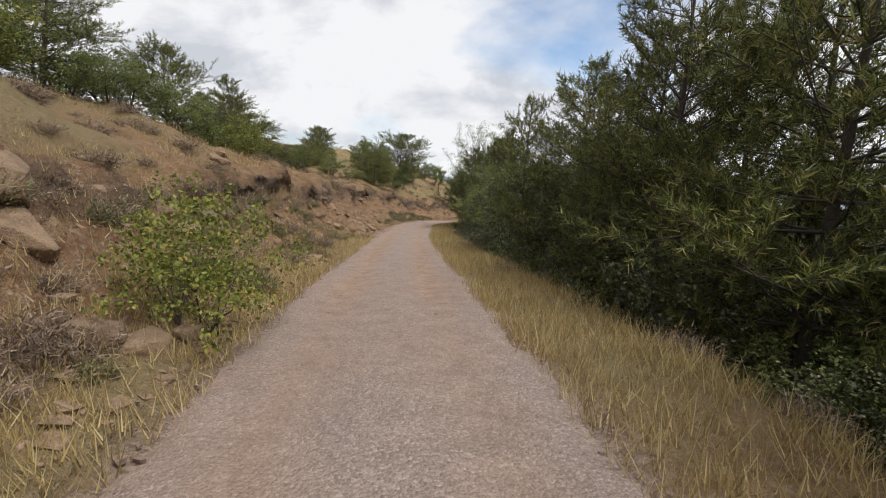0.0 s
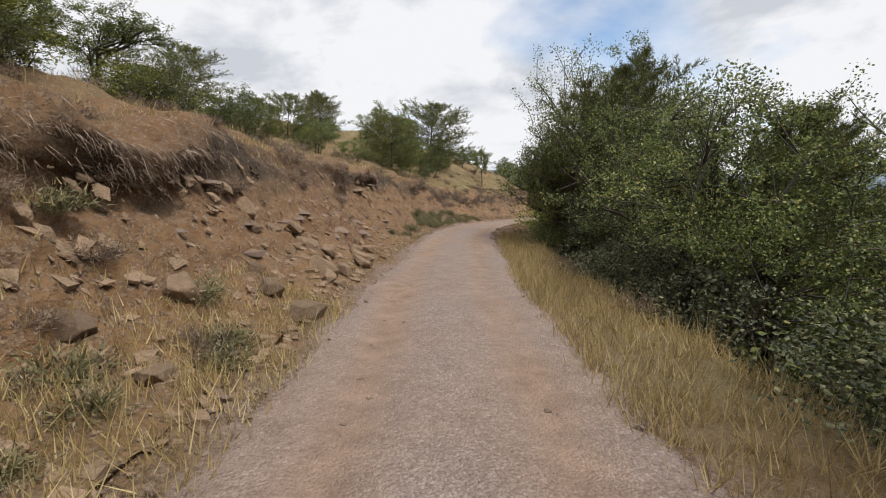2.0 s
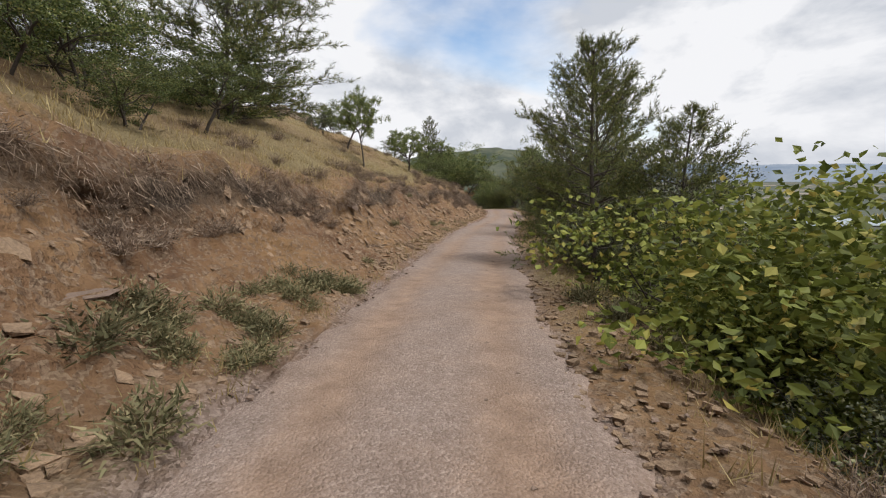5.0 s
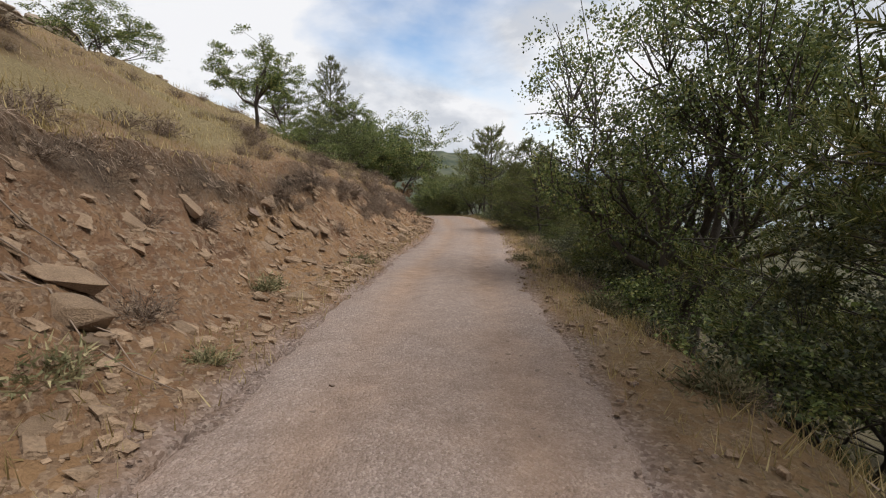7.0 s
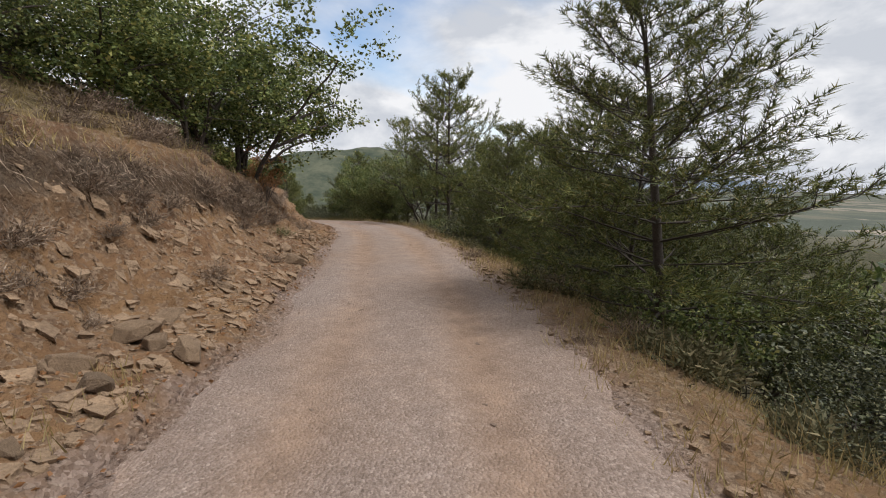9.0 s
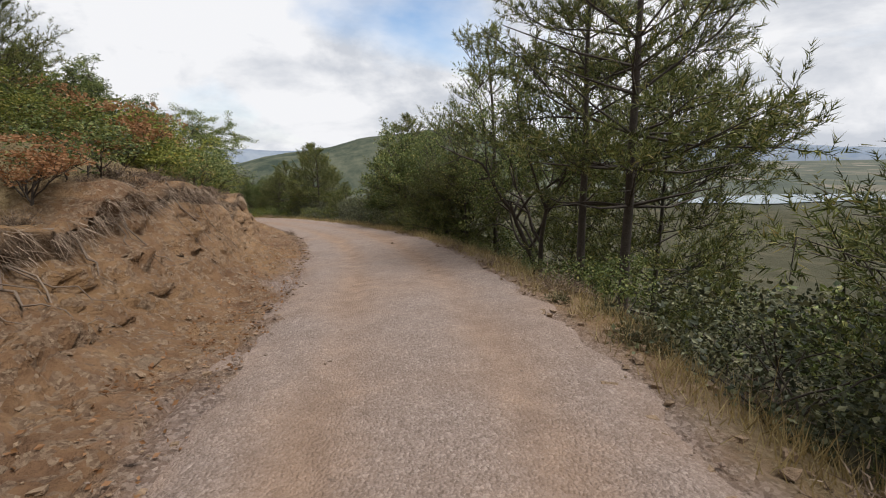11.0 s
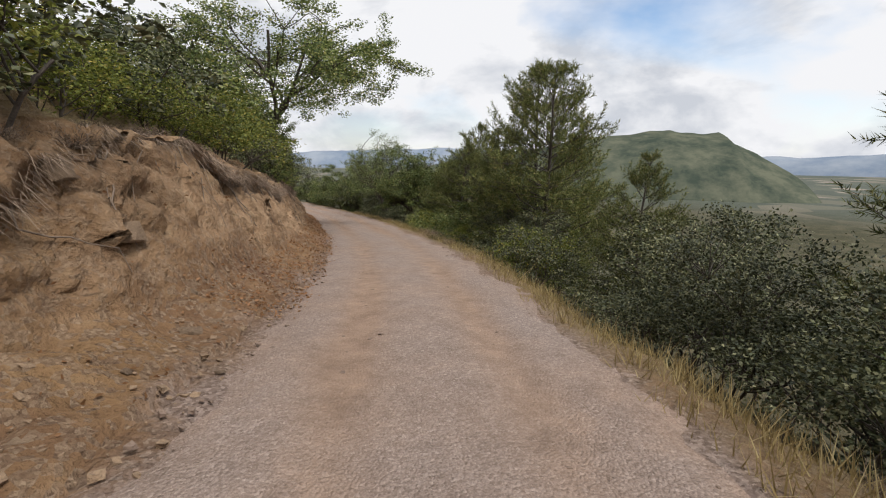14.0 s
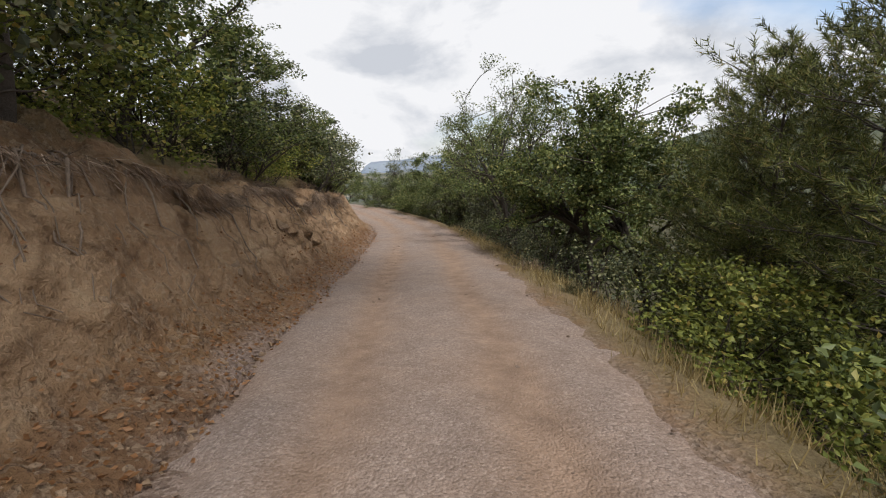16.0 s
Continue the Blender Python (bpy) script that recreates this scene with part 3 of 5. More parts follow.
def build_ground():
    xs, ys = spaced(-22, 27, 0.28, 3600), spaced(-6, 152, 0.28, 3600)
    gx, gy = np.meshgrid(xs, ys)
    x, y = gx.ravel(), gy.ravel()
    z, u, lat = height(x, y)
    # make room for the finer sheet of the cut bank
    inner = np.clip(np.minimum(u - CUT[0], CUT[1] - u) / 0.06, 0, 1) * np.clip(np.minimum(-lat - CUT[2] - 0.05, CUT[3] - 0.05 + lat) / 0.3, 0, 1)
    me = mesh_from("ground", np.stack([x, y, z - 0.42 * inner], 1), sheet_faces(len(ys), len(xs)), SOIL, True)
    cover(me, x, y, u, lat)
    return tagged(new("ground", me), "red-brown stony hillside falling away below a dirt road", "hillside", kind="structure")


HANG = ((1.8, 2.5, 4.2, 5.4, 10.0, 12.0, 13.0, 16.0), (0.3, 0.62, 0.6, 0.45, 0.4, 0.3, 0.4, 0.3))


def overhang(f, x, y):
    return np.exp(-((f - 1.0) / 0.1) ** 2) * np.clip(0.55 + 1.1 * vnoise(x, y, 3.0, 87, 3), 0, 1)


def build_bank():
    """The cut bank above the road, in fine relief."""
    at = np.arange(np.interp(CUT[0], UU, METRES), np.interp(CUT[1], UU, METRES), 0.1)
    u = np.interp(at, METRES, UU)
    foot, crest = np.interp(u, BANK[:, 0], BANK[:, 1])[:, None], np.interp(u, BANK[:, 0], BANK[:, 3])[:, None]
    s = np.linspace(0, 1, 84)[None]
    low, mid, high = np.clip(s / 0.1, 0, 1), np.clip((s - 0.1) / 0.68, 0, 1), np.clip((s - 0.78) / 0.22, 0, 1)
    d = CUT[2] + (foot - 0.05 - CUT[2]) * low + (crest - foot + 0.6) * mid + (CUT[3] - crest - 0.55) * high
    cx, cy, rx, ry = (np.interp(u, UU, v)[:, None] for v in (CX, CY, RX, RY))
    x, y = cx - rx * d, cy - ry * d
    z, ug, lat = height(x.ravel(), y.ravel())
    z = z.reshape(x.shape)
    # the turf hangs over the eroded face
    f = (d - foot) / (crest - foot)
    lip = overhang(f, x, y)
    hollow = np.exp(-((f - 0.78) / 0.1) ** 2) * np.clip(0.35 + 1.1 * vnoise(x, y, 3.0, 87, 3), 0, 1)
    hang = np.interp(u, *HANG)[:, None]
    steep = np.clip((u - 10.6) / 1.2, 0, 1)[:, None]
    row_, col_ = np.floor((z + 0.12 * vnoise(x, y, 0.9, 92, 2)) / 0.24), np.floor((at[:, None] + 0.3 * vnoise(x + z, y, 0.8, 93, 2)) / 0.33)
    clod = (lattice(row_, col_, 94) - 0.5) * np.clip(f * 5, 0, 1) * np.clip((1.05 - f) * 8, 0, 1)
    clod = clod * (0.10 + 0.16 * steep) * np.clip(0.6 + 1.2 * vnoise(x, y, 2.0, 96, 2), 0, 1)
    out = clod + np.clip(hang * lip - 0.6 * hang * hollow + 0.05 * vnoise(x + z, y - z, 0.35, 89, 3) * np.clip(f * 4, 0, 1), -0.36, 0.85)
    xs, ys = x + rx * out, y + ry * out
    rim = np.zeros(x.shape)
    rim[0], rim[-1], rim[:, 0], rim[:, -1] = 1, 1, 1, 1
    me = mesh_from("bank", np.stack([xs, ys, z - 0.12 * rim], -1).reshape(-1, 3), sheet_faces(len(at), s.size)[:, ::-1], SOIL, True)
    cover(me, x.ravel(), y.ravel(), ug, lat)
    return tagged(new("bank", me), "steep eroded cut bank of red-brown stony earth beside the road", "earth bank", kind="structure")


def build_road():
    s = np.linspace(-1.3, 1.3, 41)[None]
    at = np.arange(0, METRES[-1], 0.25)
    u = np.interp(at, METRES, UU)
    cx, cy, cz = (np.interp(u, UU, v) for v in (CX, CY, CZ))
    rx, ry = np.interp(u, UU, RX), np.interp(u, UU, RY)
    left, right, _ = (v[:, None] for v in edges(u))
    mid = (right - left) / 2
    lat = mid + (left + right) / 2 * s
    x, y = cx[:, None] + rx[:, None] * lat, cy[:, None] + ry[:, None] * lat
    sway = 0.12 * vnoise(x, y, 6.0, 76, 2)
    rut = np.exp(-((lat - mid + 0.72 + sway) / 0.3) ** 2) + np.exp(-((lat - mid - 0.72 + sway) / 0.3) ** 2)
    edge = np.clip((np.abs(s) + 0.17 * vnoise(x, y, 1.3, 75, 3) + 0.13 * vnoise(x, y, 0.35, 78, 2) - 0.84) / 0.42, 0, 1)
    ragged = 0.5 + 0.5 * vnoise(x, y, 0.7, 71, 3)
    z = cz[:, None] + 0.03 - 0.035 * rut - 0.09 * edge ** 2 - 0.13 * edge * ragged ** 1.5 + 0.02 * vnoise(x, y, 0.8, 73, 3) + 0.012 * vnoise(x, y, 0.3, 74, 2)
    me = mesh_from("road", np.stack([x, y, z], -1).reshape(-1, 3), sheet_faces(len(at), s.size), GRAVEL, True)
    weight(me, "track", (rut * np.clip(0.75 + 0.6 * vnoise(x, y, 5.0, 77, 3), 0, 1) + 0.7 * edge * np.clip(0.6 + vnoise(x, y, 1.2, 79, 3), 0, 1)).ravel())
    return tagged(new("road", me), "narrow unpaved track of pinkish-grey compacted gravel with wheel ruts", "dirt road", kind="structure")


def far_hill(name, label, bearing, far, width, top, depth, material, shape, seed=0, jag=0.14):
    """A distant hill or ridge standing on the plain; shape: its outline from left to right."""
    n, m = 120, 14
    s = np.linspace(-1, 1, n)
    prof = np.interp(s, *zip(*shape)) * (1 - jag * 0.5 + jag * vnoise(s * 40, s * 0 + seed, 9, seed, 4))
    d = np.linspace(-1, 1, m)
    lift = np.cos(d * np.pi / 2) ** 0.8
    b = radians(bearing)
    ax, ay = math.sin(b), math.cos(b)
    x = ax * (far + d[:, None] * depth) + ay * s[None] * width
    y = ay * (far + d[:, None] * depth) - ax * s[None] * width
    z = -95 + (top + 95) * prof[None] * lift[:, None] + 4 * vnoise(x, y, 60, seed + 3, 3) * lift[:, None]
    me = mesh_from(name, np.stack([x, y, z], -1).reshape(-1, 3), sheet_faces(m, n), material, True)
    return tagged(new(name, me), label, "hill", kind="structure")


def build_lake():
    a = np.linspace(0, 2 * np.pi, 90, endpoint=False)
    r = 1 + 0.22 * vnoise(np.cos(a) * 3, np.sin(a) * 3, 1.0, 95, 3)
    c, s = math.cos(radians(-14)), math.sin(radians(-14))
    p, q = np.cos(a) * r * 170, np.sin(a) * r * 60
    rim = np.stack([735 + p * c - q * s, 590 + p * s + q * c, np.full(90, -82.0)], 1)
    v = np.concatenate([rim, [(735, 590, -82.0)]])
    i = np.arange(90)
    me = mesh_from("lake", v, np.stack([i, (i + 1) % 90, np.full(90, 90)], 1), WATER)
    return tagged(new("lake", me), "grey-blue reservoir in the far valley", "lake", kind="structure")


lake = build_lake()
ground = build_ground()
bank = build_bank()
road = build_road()
MESA = far_material("wooded_hill", (0.045, 0.058, 0.045), (0.115, 0.12, 0.085), 0.02)
# the haze of distance is painted into the blue-grey ridge colour
PAINTED_HAZE = far_material("ridge_painted_haze", (0.16, 0.20, 0.26), (0.25, 0.28, 0.32), 0.004)
MESA_SHAPE = ((-1.0, 0.45), (-0.5, 0.66), (0.0, 0.9), (0.3, 0.98), (0.72, 1.0), (0.755, 0.86), (0.88, 0.7), (1.0, 0.5))
RIDGE_SHAPE = ((-1.0, 0.62), (-0.6, 0.8), (-0.3, 0.93), (0.0, 1.0), (0.25, 0.9), (0.6, 0.82), (1.0, 0.6))
far_hill("hill", "flat-topped grey-green wooded hill", 9.0, 1310, 400, 66, 300, MESA, MESA_SHAPE, 2, 0.05)
far_hill("ridge", "distant blue hazy mountain ridge", -8.0, 3500, 1400, 90, 300, PAINTED_HAZE, RIDGE_SHAPE, 5)
far_hill("ridge", "distant blue hazy mountain ridge", 38.0, 3500, 1500, 66, 300, PAINTED_HAZE, RIDGE_SHAPE, 8, 0.2)
# ---- plants ----
def part(name, me, parent, label=""):
    ob = new(name, me)
    ob.parent = parent
    return tagged(ob, label)


class Heap:
    """Collects triangles, quads as two triangles."""

    def __init__(self):
        self.v, self.f, self.n = [], [], 0

    def add(self, v, f):
        self.v.append(np.asarray(v, float))
        self.f.append(np.asarray(f) + self.n)
        self.n += len(v)

    def mesh(self, name, material, smooth=False):
        return mesh_from(name, np.concatenate(self.v), np.concatenate(self.f), material, smooth)


def tube(heap, points, radii, sides=6):
    """A tapered limb along points."""
    points = np.asarray(points, float)
    n = len(points)
    tang = np.gradient(points, axis=0)
    tang /= np.linalg.norm(tang, axis=1)[:, None] + 1e-9
    ref = np.array([0.31, 0.95, 0.02])
    a = np.cross(tang, ref)
    a /= np.linalg.norm(a, axis=1)[:, None] + 1e-9
    b = np.cross(tang, a)
    ang = np.linspace(0, 2 * np.pi, sides, endpoint=False)
    ring = a[:, None] * np.cos(ang)[None, :, None] + b[:, None] * np.sin(ang)[None, :, None]
    v = (points[:, None] + ring * np.asarray(radii)[:, None, None]).reshape(-1, 3)
    i = np.arange(n * sides).reshape(n, sides)
    j = np.roll(i, -1, 1)
    q = np.stack([i[:-1], j[:-1], j[1:], i[1:]], -1).reshape(-1, 4)
    heap.add(v, np.concatenate([q[:, :3], q[:, [0, 2, 3]]]))


def limb(rng, start, way, length, bend, n=6):
    """A crooked line that starts along way."""
    pts, d = [np.array(start, float)], np.array(way, float)
    d /= np.linalg.norm(d)
    for _ in range(n - 1):
        d = d + rng.normal(0, bend, 3)
        d /= np.linalg.norm(d)
        pts.append(pts[-1] + d * length / (n - 1))
    return np.array(pts)


def unit(rng, n):
    v = rng.normal(size=(n, 3))
    return v / np.linalg.norm(v, axis=1)[:, None]


def blades(heap, base, way, length, width, rng):
    """Thin pointed blades, one triangle each."""
    side = np.cross(way, unit(rng, len(base)))
    side /= np.linalg.norm(side, axis=1)[:, None] + 1e-9
    w = (np.asarray(width) * 0.5)[:, None] * side
    v = np.stack([base - w, base + w, base + way * np.asarray(length)[:, None]], 1).reshape(-1, 3)
    heap.add(v, np.arange(len(v)).reshape(-1, 3))


def leaves(heap, base, way, length, width, rng):
    """Pointed leaves, folded a little, two triangles each."""
    n = len(base)
    side = np.cross(way, unit(rng, n))
    side /= np.linalg.norm(side, axis=1)[:, None] + 1e-9
    up = np.cross(side, way)
    L, w = np.asarray(length)[:, None], np.asarray(width)[:, None]
    mid = base + way * L * 0.5
    v = np.stack([base, mid + side * w * 0.5 + up * w * 0.15, base + way * L, mid - side * w * 0.5 + up * w * 0.15], 1).reshape(-1, 3)
    i = np.arange(n) * 4
    heap.add(v, np.concatenate([np.stack([i, i + 1, i + 2], 1), np.stack([i, i + 2, i + 3], 1)]))


def shoots(heap, rng, at, way, long_, each, needle, width):
    """Bottle-brush shoots: needles that stand off a short axis, denser to its tip."""
    n = len(at)
    g = rng.random((n * each, 1)) ** 0.7
    axis = np.repeat(way, each, 0)
    base = np.repeat(at, each, 0) + axis * np.repeat(long_, each)[:, None] * g
    out = np.cross(axis, unit(rng, n * each))
    out /= np.linalg.norm(out, axis=1)[:, None] + 1e-9
    d = axis * rng.uniform(0.45, 1.0, (n * each, 1)) + out * rng.uniform(0.45, 0.95, (n * each, 1))
    d /= np.linalg.norm(d, axis=1)[:, None]
    blades(heap, base, d, needle * rng.uniform(0.7, 1.2, len(base)), np.full(len(base), width), rng)


def pine_meshes(seed, h=8.0, spread=2.3, clear=0.1, tiers=15, subs=6, each=12, bare=0.0, needle=0.145, top=1.9, wild=0.32, width=0.017):
    """A Mediterranean pine: straight trunk, separate tiers of rising boughs, bottle-brush shoots towards their ends."""
    rng = np.random.default_rng(seed)
    wood, crown = Heap(), Heap()
    trunk = limb(rng, (0, 0, -0.3), (rng.normal(0, 0.03), rng.normal(0, 0.03), 1), h + 0.1, 0.025, 10)
    tube(wood, trunk, np.linspace(0.0135 * h, 0.003 * h, 10), 8)
    at, way, long_ = [], [], []
    levels = clear + (0.96 - clear) * (np.arange(tiers) + rng.uniform(-0.3, 0.3, tiers)) / (tiers - 1)
    for f0 in levels:
        f = np.clip((f0 - clear) / (0.96 - clear), 0, 1)
        z = f0 * h
        reach = spread * (1 - f ** top) ** 0.75 * (0.62 + 0.38 * min(1.0, f / 0.22)) + 0.22
        k = int(rng.integers(4, 7)) if f < 0.85 else 4
        turn = rng.uniform(0, 6.28)
        for b in range(k):
            a = turn + b * 6.283 / k + rng.normal(0, 0.22)
            lift = 0.02 + 0.75 * f ** 1.3 + rng.normal(0, 0.13)
            start = np.array([np.interp(z, trunk[:, 2], trunk[:, c]) for c in range(2)] + [z])
            own = reach * rng.uniform(0.6, 1.18)
            line = limb(rng, start, (math.cos(a), math.sin(a), lift), own, 0.09, 7)
            line[:, 2] += np.linspace(0, 1, 7) ** 2 * 0.1 * own
            tube(wood, line[[0, 3, 6]], np.linspace(0.0042 * h * (1 - 0.6 * f), 0.006, 3), 4)
            if rng.random() < bare * (1 - f):
                continue
            out = (line[-1] - line[0]) / (np.linalg.norm(line[-1] - line[0]) + 1e-6)
            cross = np.cross(out, (0, 0, 1.0))
            count = max(3, int(round(subs * (0.45 + 0.65 * own / spread))))
            for j in range(count + 1):
                s = 1.0 if j == count else 0.28 + 0.68 * (j + rng.uniform(0, 0.8)) / count
                p = np.array([np.interp(s, np.linspace(0, 1, 7), line[:, c]) for c in range(3)])
                side = 0.0 if j == count else (1 if j % 2 else -1) * rng.uniform(0.5, 1.1)
                d = out * 0.8 + cross * side + rng.normal(0, wild, 3) + np.array([0, 0, rng.uniform(0.0, 0.4)])
                d /= np.linalg.norm(d)
                L = (0.42 * own * (1.15 - 0.7 * s) + 0.16) * rng.uniform(0.7, 1.15)
                tip = p + d * L + np.array([0, 0, 0.12 * L])
                tube(wood, [p, tip], [0.009, 0.004], 3)
                m = 3 + int(L / 0.15)
                for q in range(m):
                    g = 1.0 - 0.92 * q / m
                    w = d * 0.8 + unit(rng, 1)[0] * (0.25 if q == 0 else 0.6) + np.array([0, 0, 0.4])
                    at.append(p + (tip - p) * g)
                    way.append(w / np.linalg.norm(w))
                    long_.append(rng.uniform(0.14, 0.27))
    for q in range(6):
        w = unit(rng, 1)[0] * 0.5 + np.array([0, 0, 1.0])
        at.append(trunk[-1] - np.array([0, 0, 0.12 * q]))
        way.append(w / np.linalg.norm(w))
        long_.append(0.3)
    shoots(crown, rng, np.array(at), np.array(way), np.array(long_), each, needle, width)
    return wood.mesh("trunk", BARK, True), crown.mesh("crown", NEEDLES)


def broadleaf_meshes(seed, h=6.0, spread=2.4, clear=0.22, count=6500, leaf=0.085, material=None, stems=1, droop=0.0, clumps=0):
    """An oak-like tree: crooked trunk, forking limbs, leaves in clumps round the twigs."""
    rng = np.random.default_rng(seed)
    wood, crown = Heap(), Heap()
    twigs, ways = [], []

    def grow(start, way, length, r, depth):
        line = limb(rng, start, way, length, 0.16, 6)
        if depth < 2 or stems < 3:
            skip = 1 if depth < 2 else 2
            tube(wood, line[::skip], np.linspace(r, r * 0.55, 6)[::skip], 7 if depth == 0 and stems < 3 else 4 if depth < 2 else 3)
        if depth >= 3:
            for s in (2, 3, 4, 5):
                twigs.append(line[s])
                ways.append(line[5] - line[4])
            return
        if depth == 2:
            twigs.extend(line[3:])
            ways.extend([line[5] - line[4]] * 3)
        kids = (rng.integers(4, 6), rng.integers(3, 5), rng.integers(3, 5))[depth]
        for k in range(kids):
            s = rng.uniform(0.35, 1.0) if depth else rng.uniform(0.4, 1.0)
            p = np.array([np.interp(s, np.linspace(0, 1, 6), line[:, c]) for c in range(3)])
            along_ = (line[-1] - line[0]) / np.linalg.norm(line[-1] - line[0])
            out = unit(rng, 1)[0] * np.array([1, 1, 0.5])
            d = along_ * (0.75 if k else 1.2) + out * (1.15 if depth == 0 else 0.9) + np.array([0, 0, 0.2 - droop])
            d /= np.linalg.norm(d)
            grow(p, d, length * rng.uniform(0.5, 0.78) * (1.15 if depth == 0 else 1.0), r * 0.55 * rng.uniform(0.8, 1.1), depth + 1)

    for s in range(stems):
        lean = unit(rng, 1)[0] * (0.12 if stems == 1 else 0.25 if stems == 2 else 0.55)
        grow((lean[0] * 0.3, lean[1] * 0.3, -0.25), (lean[0], lean[1], 1), h * (0.34 if stems == 1 else 0.3), 0.015 * h / stems ** 0.5, 0)
    twigs, ways = np.array(twigs), np.array(ways)
    # fit the branching into the wanted size
    top, wide = twigs[:, 2].max(), np.percentile(np.hypot(twigs[:, 0], twigs[:, 1]), 92)
    scale = np.array([spread / wide, spread / wide, (h - 0.2) / top])
    for k, v in enumerate(wood.v):
        wood.v[k] = v * scale
    twigs, ways = twigs * scale, ways * scale
    # clumps of twigs fill out an uneven crown, each on a spray from the nearest limb
    n = clumps or 10 * stems + 30
    lo, hi = h * (0.06 if stems >= 3 else clear + 0.08), h * 0.95
    ways0 = unit(rng, n)
    far = rng.uniform(0.5, 1.0, (n, 1)) ** 0.6 * (1 + 0.22 * np.sin(3 * np.arctan2(ways0[:, 1:2], ways0[:, :1]) + seed) + 0.18 * np.sin(5 * ways0[:, 2:] + seed * 2))
    heart = ways0 * far * np.array([spread, spread, (hi - lo) / 2]) * 0.92 + np.array([0, 0, (lo + hi) / 2])
    r = 0.17 * spread
    extra, aim = [], []
    woody = np.concatenate(wood.v)
    for c in heart:
        near = woody[np.argmin(((woody - c) ** 2).sum(1) + 2.0 * np.clip(woody[:, 2] - c[2], 0, None) ** 2)]
        line = limb(rng, near, c - near + 1e-3, np.linalg.norm(c - near), 0.12, 4)
        if h > 3:
            tube(wood, line, np.linspace(0.0028 * h, 0.0012 * h, 4), 3)
        k = max(5, int(len(twigs) * 1.3 / n))
        q = unit(rng, k) * rng.uniform(0.2, 1.0, (k, 1)) * r * rng.uniform(0.7, 1.35) * np.array([1, 1, 0.62])
        extra.append(c + q)
        aim.append(q + (c - near) * 0.2)
    twigs, ways = np.concatenate([twigs, *extra]), np.concatenate([ways, *aim])
    if count < 4 * len(twigs):
        keep = rng.permutation(len(twigs))[:max(1, count // 4)]
        twigs, ways = twigs[keep], ways[keep]
    each = max(4, count // len(twigs))
    ball = rng.random((len(twigs) * each, 1)) ** 0.45 * (0.09 + 0.05 * spread)
    base = np.repeat(twigs, each, 0) + unit(rng, len(ball)) * ball * np.array([1, 1, 0.75])
    way = np.repeat(ways / (np.linalg.norm(ways, axis=1)[:, None] + 1e-9), each, 0) * 0.4 + unit(rng, len(base)) + np.array([0, 0, 0.1 - droop])
    way /= np.linalg.norm(way, axis=1)[:, None]
    L = leaf * rng.uniform(0.6, 1.3, len(base))
    leaves(crown, base, way, L, L * 0.68, rng)
    return wood.mesh("trunk", BARK, True), crown.mesh("crown", material or OAK_LEAF)


def brush_meshes(seed, h=0.55, spread=0.5, count=420, material=None, leafy=0):
    """A low cushion of many thin twigs from one root."""
    rng = np.random.default_rng(seed)
    heap = Heap()
    d = unit(rng, count)
    d[:, 2] = np.abs(d[:, 2]) * 0.9 + 0.15
    d /= np.linalg.norm(d, axis=1)[:, None]
    base = rng.normal(0, 0.16, (count, 3)) * np.array([spread, spread, 0.1])
    L = rng.uniform(0.45, 1.0, count)
    reach = d * np.array([spread, spread, h]) * L[:, None]
    n = np.linalg.norm(reach, axis=1)
    blades(heap, base, reach / n[:, None], n, np.full(count, 0.008), rng)
    for g in (0.55, 0.75, 0.92):
        p = base + reach * g
        way = reach / n[:, None] + unit(rng, count) * 0.9
        way /= np.linalg.norm(way, axis=1)[:, None]
        blades(heap, p, way, rng.uniform(0.06, 0.15, count), np.full(count, 0.014 + 0.012 * leafy), rng)
    return heap.mesh("twigs", material or DRY_TWIG)


def plant(name, meshes, label, category, group):
    root = new(name)
    for n, me in zip(("trunk", "crown"), meshes):
        part(n, me, root)
    return tagged(root, label, category, group)


def kinds(make, name, labels, category, group, seeds, **settings):
    out = []
    for k, s in enumerate(seeds):
        ob = plant(name, make(s, **settings), labels, category, group)
        out.append([ob, settings["h"], settings["spread"], False])
    return out


PINES = kinds(pine_meshes, "pine_tree", "dense dark green pine on the slope", "pine tree", "pines", (1, 2, 3), h=8.0, spread=2.5, clear=0.08, tiers=16, subs=9, each=13)
THIN_PINES = kinds(pine_meshes, "pine_tree", "open-crowned pine with bare lower trunk", "pine tree", "pines", (4, 5), h=8.0, spread=2.3, clear=0.3, tiers=11, subs=8, each=14, bare=0.4)
ROUND_PINES = kinds(pine_meshes, "pine_tree", "bushy rounded green pine on the slope", "pine tree", "pines", (6, 7), h=5.0, spread=2.3, clear=0.04, tiers=14, subs=10, each=12, needle=0.14, top=3.4, wild=0.6)
OAKS = kinds(broadleaf_meshes, "oak_tree", "leafy green oak with forking trunk", "oak tree", "oaks", (11, 12, 13), h=6.0, spread=2.3, count=15000, leaf=0.078)
HOLMS = kinds(broadleaf_meshes, "holm_oak", "grey-green bushy holm oak", "oak tree", "oaks", (14, 15), h=5.0, spread=1.9, count=12000, leaf=0.075, material=HOLM_LEAF, stems=3)
BUSHES = kinds(broadleaf_meshes, "shrub", "dense green deciduous shrub", "shrub", "shrubs", (16, 17, 18), h=2.2, spread=1.2, count=2900, leaf=0.075, stems=4)
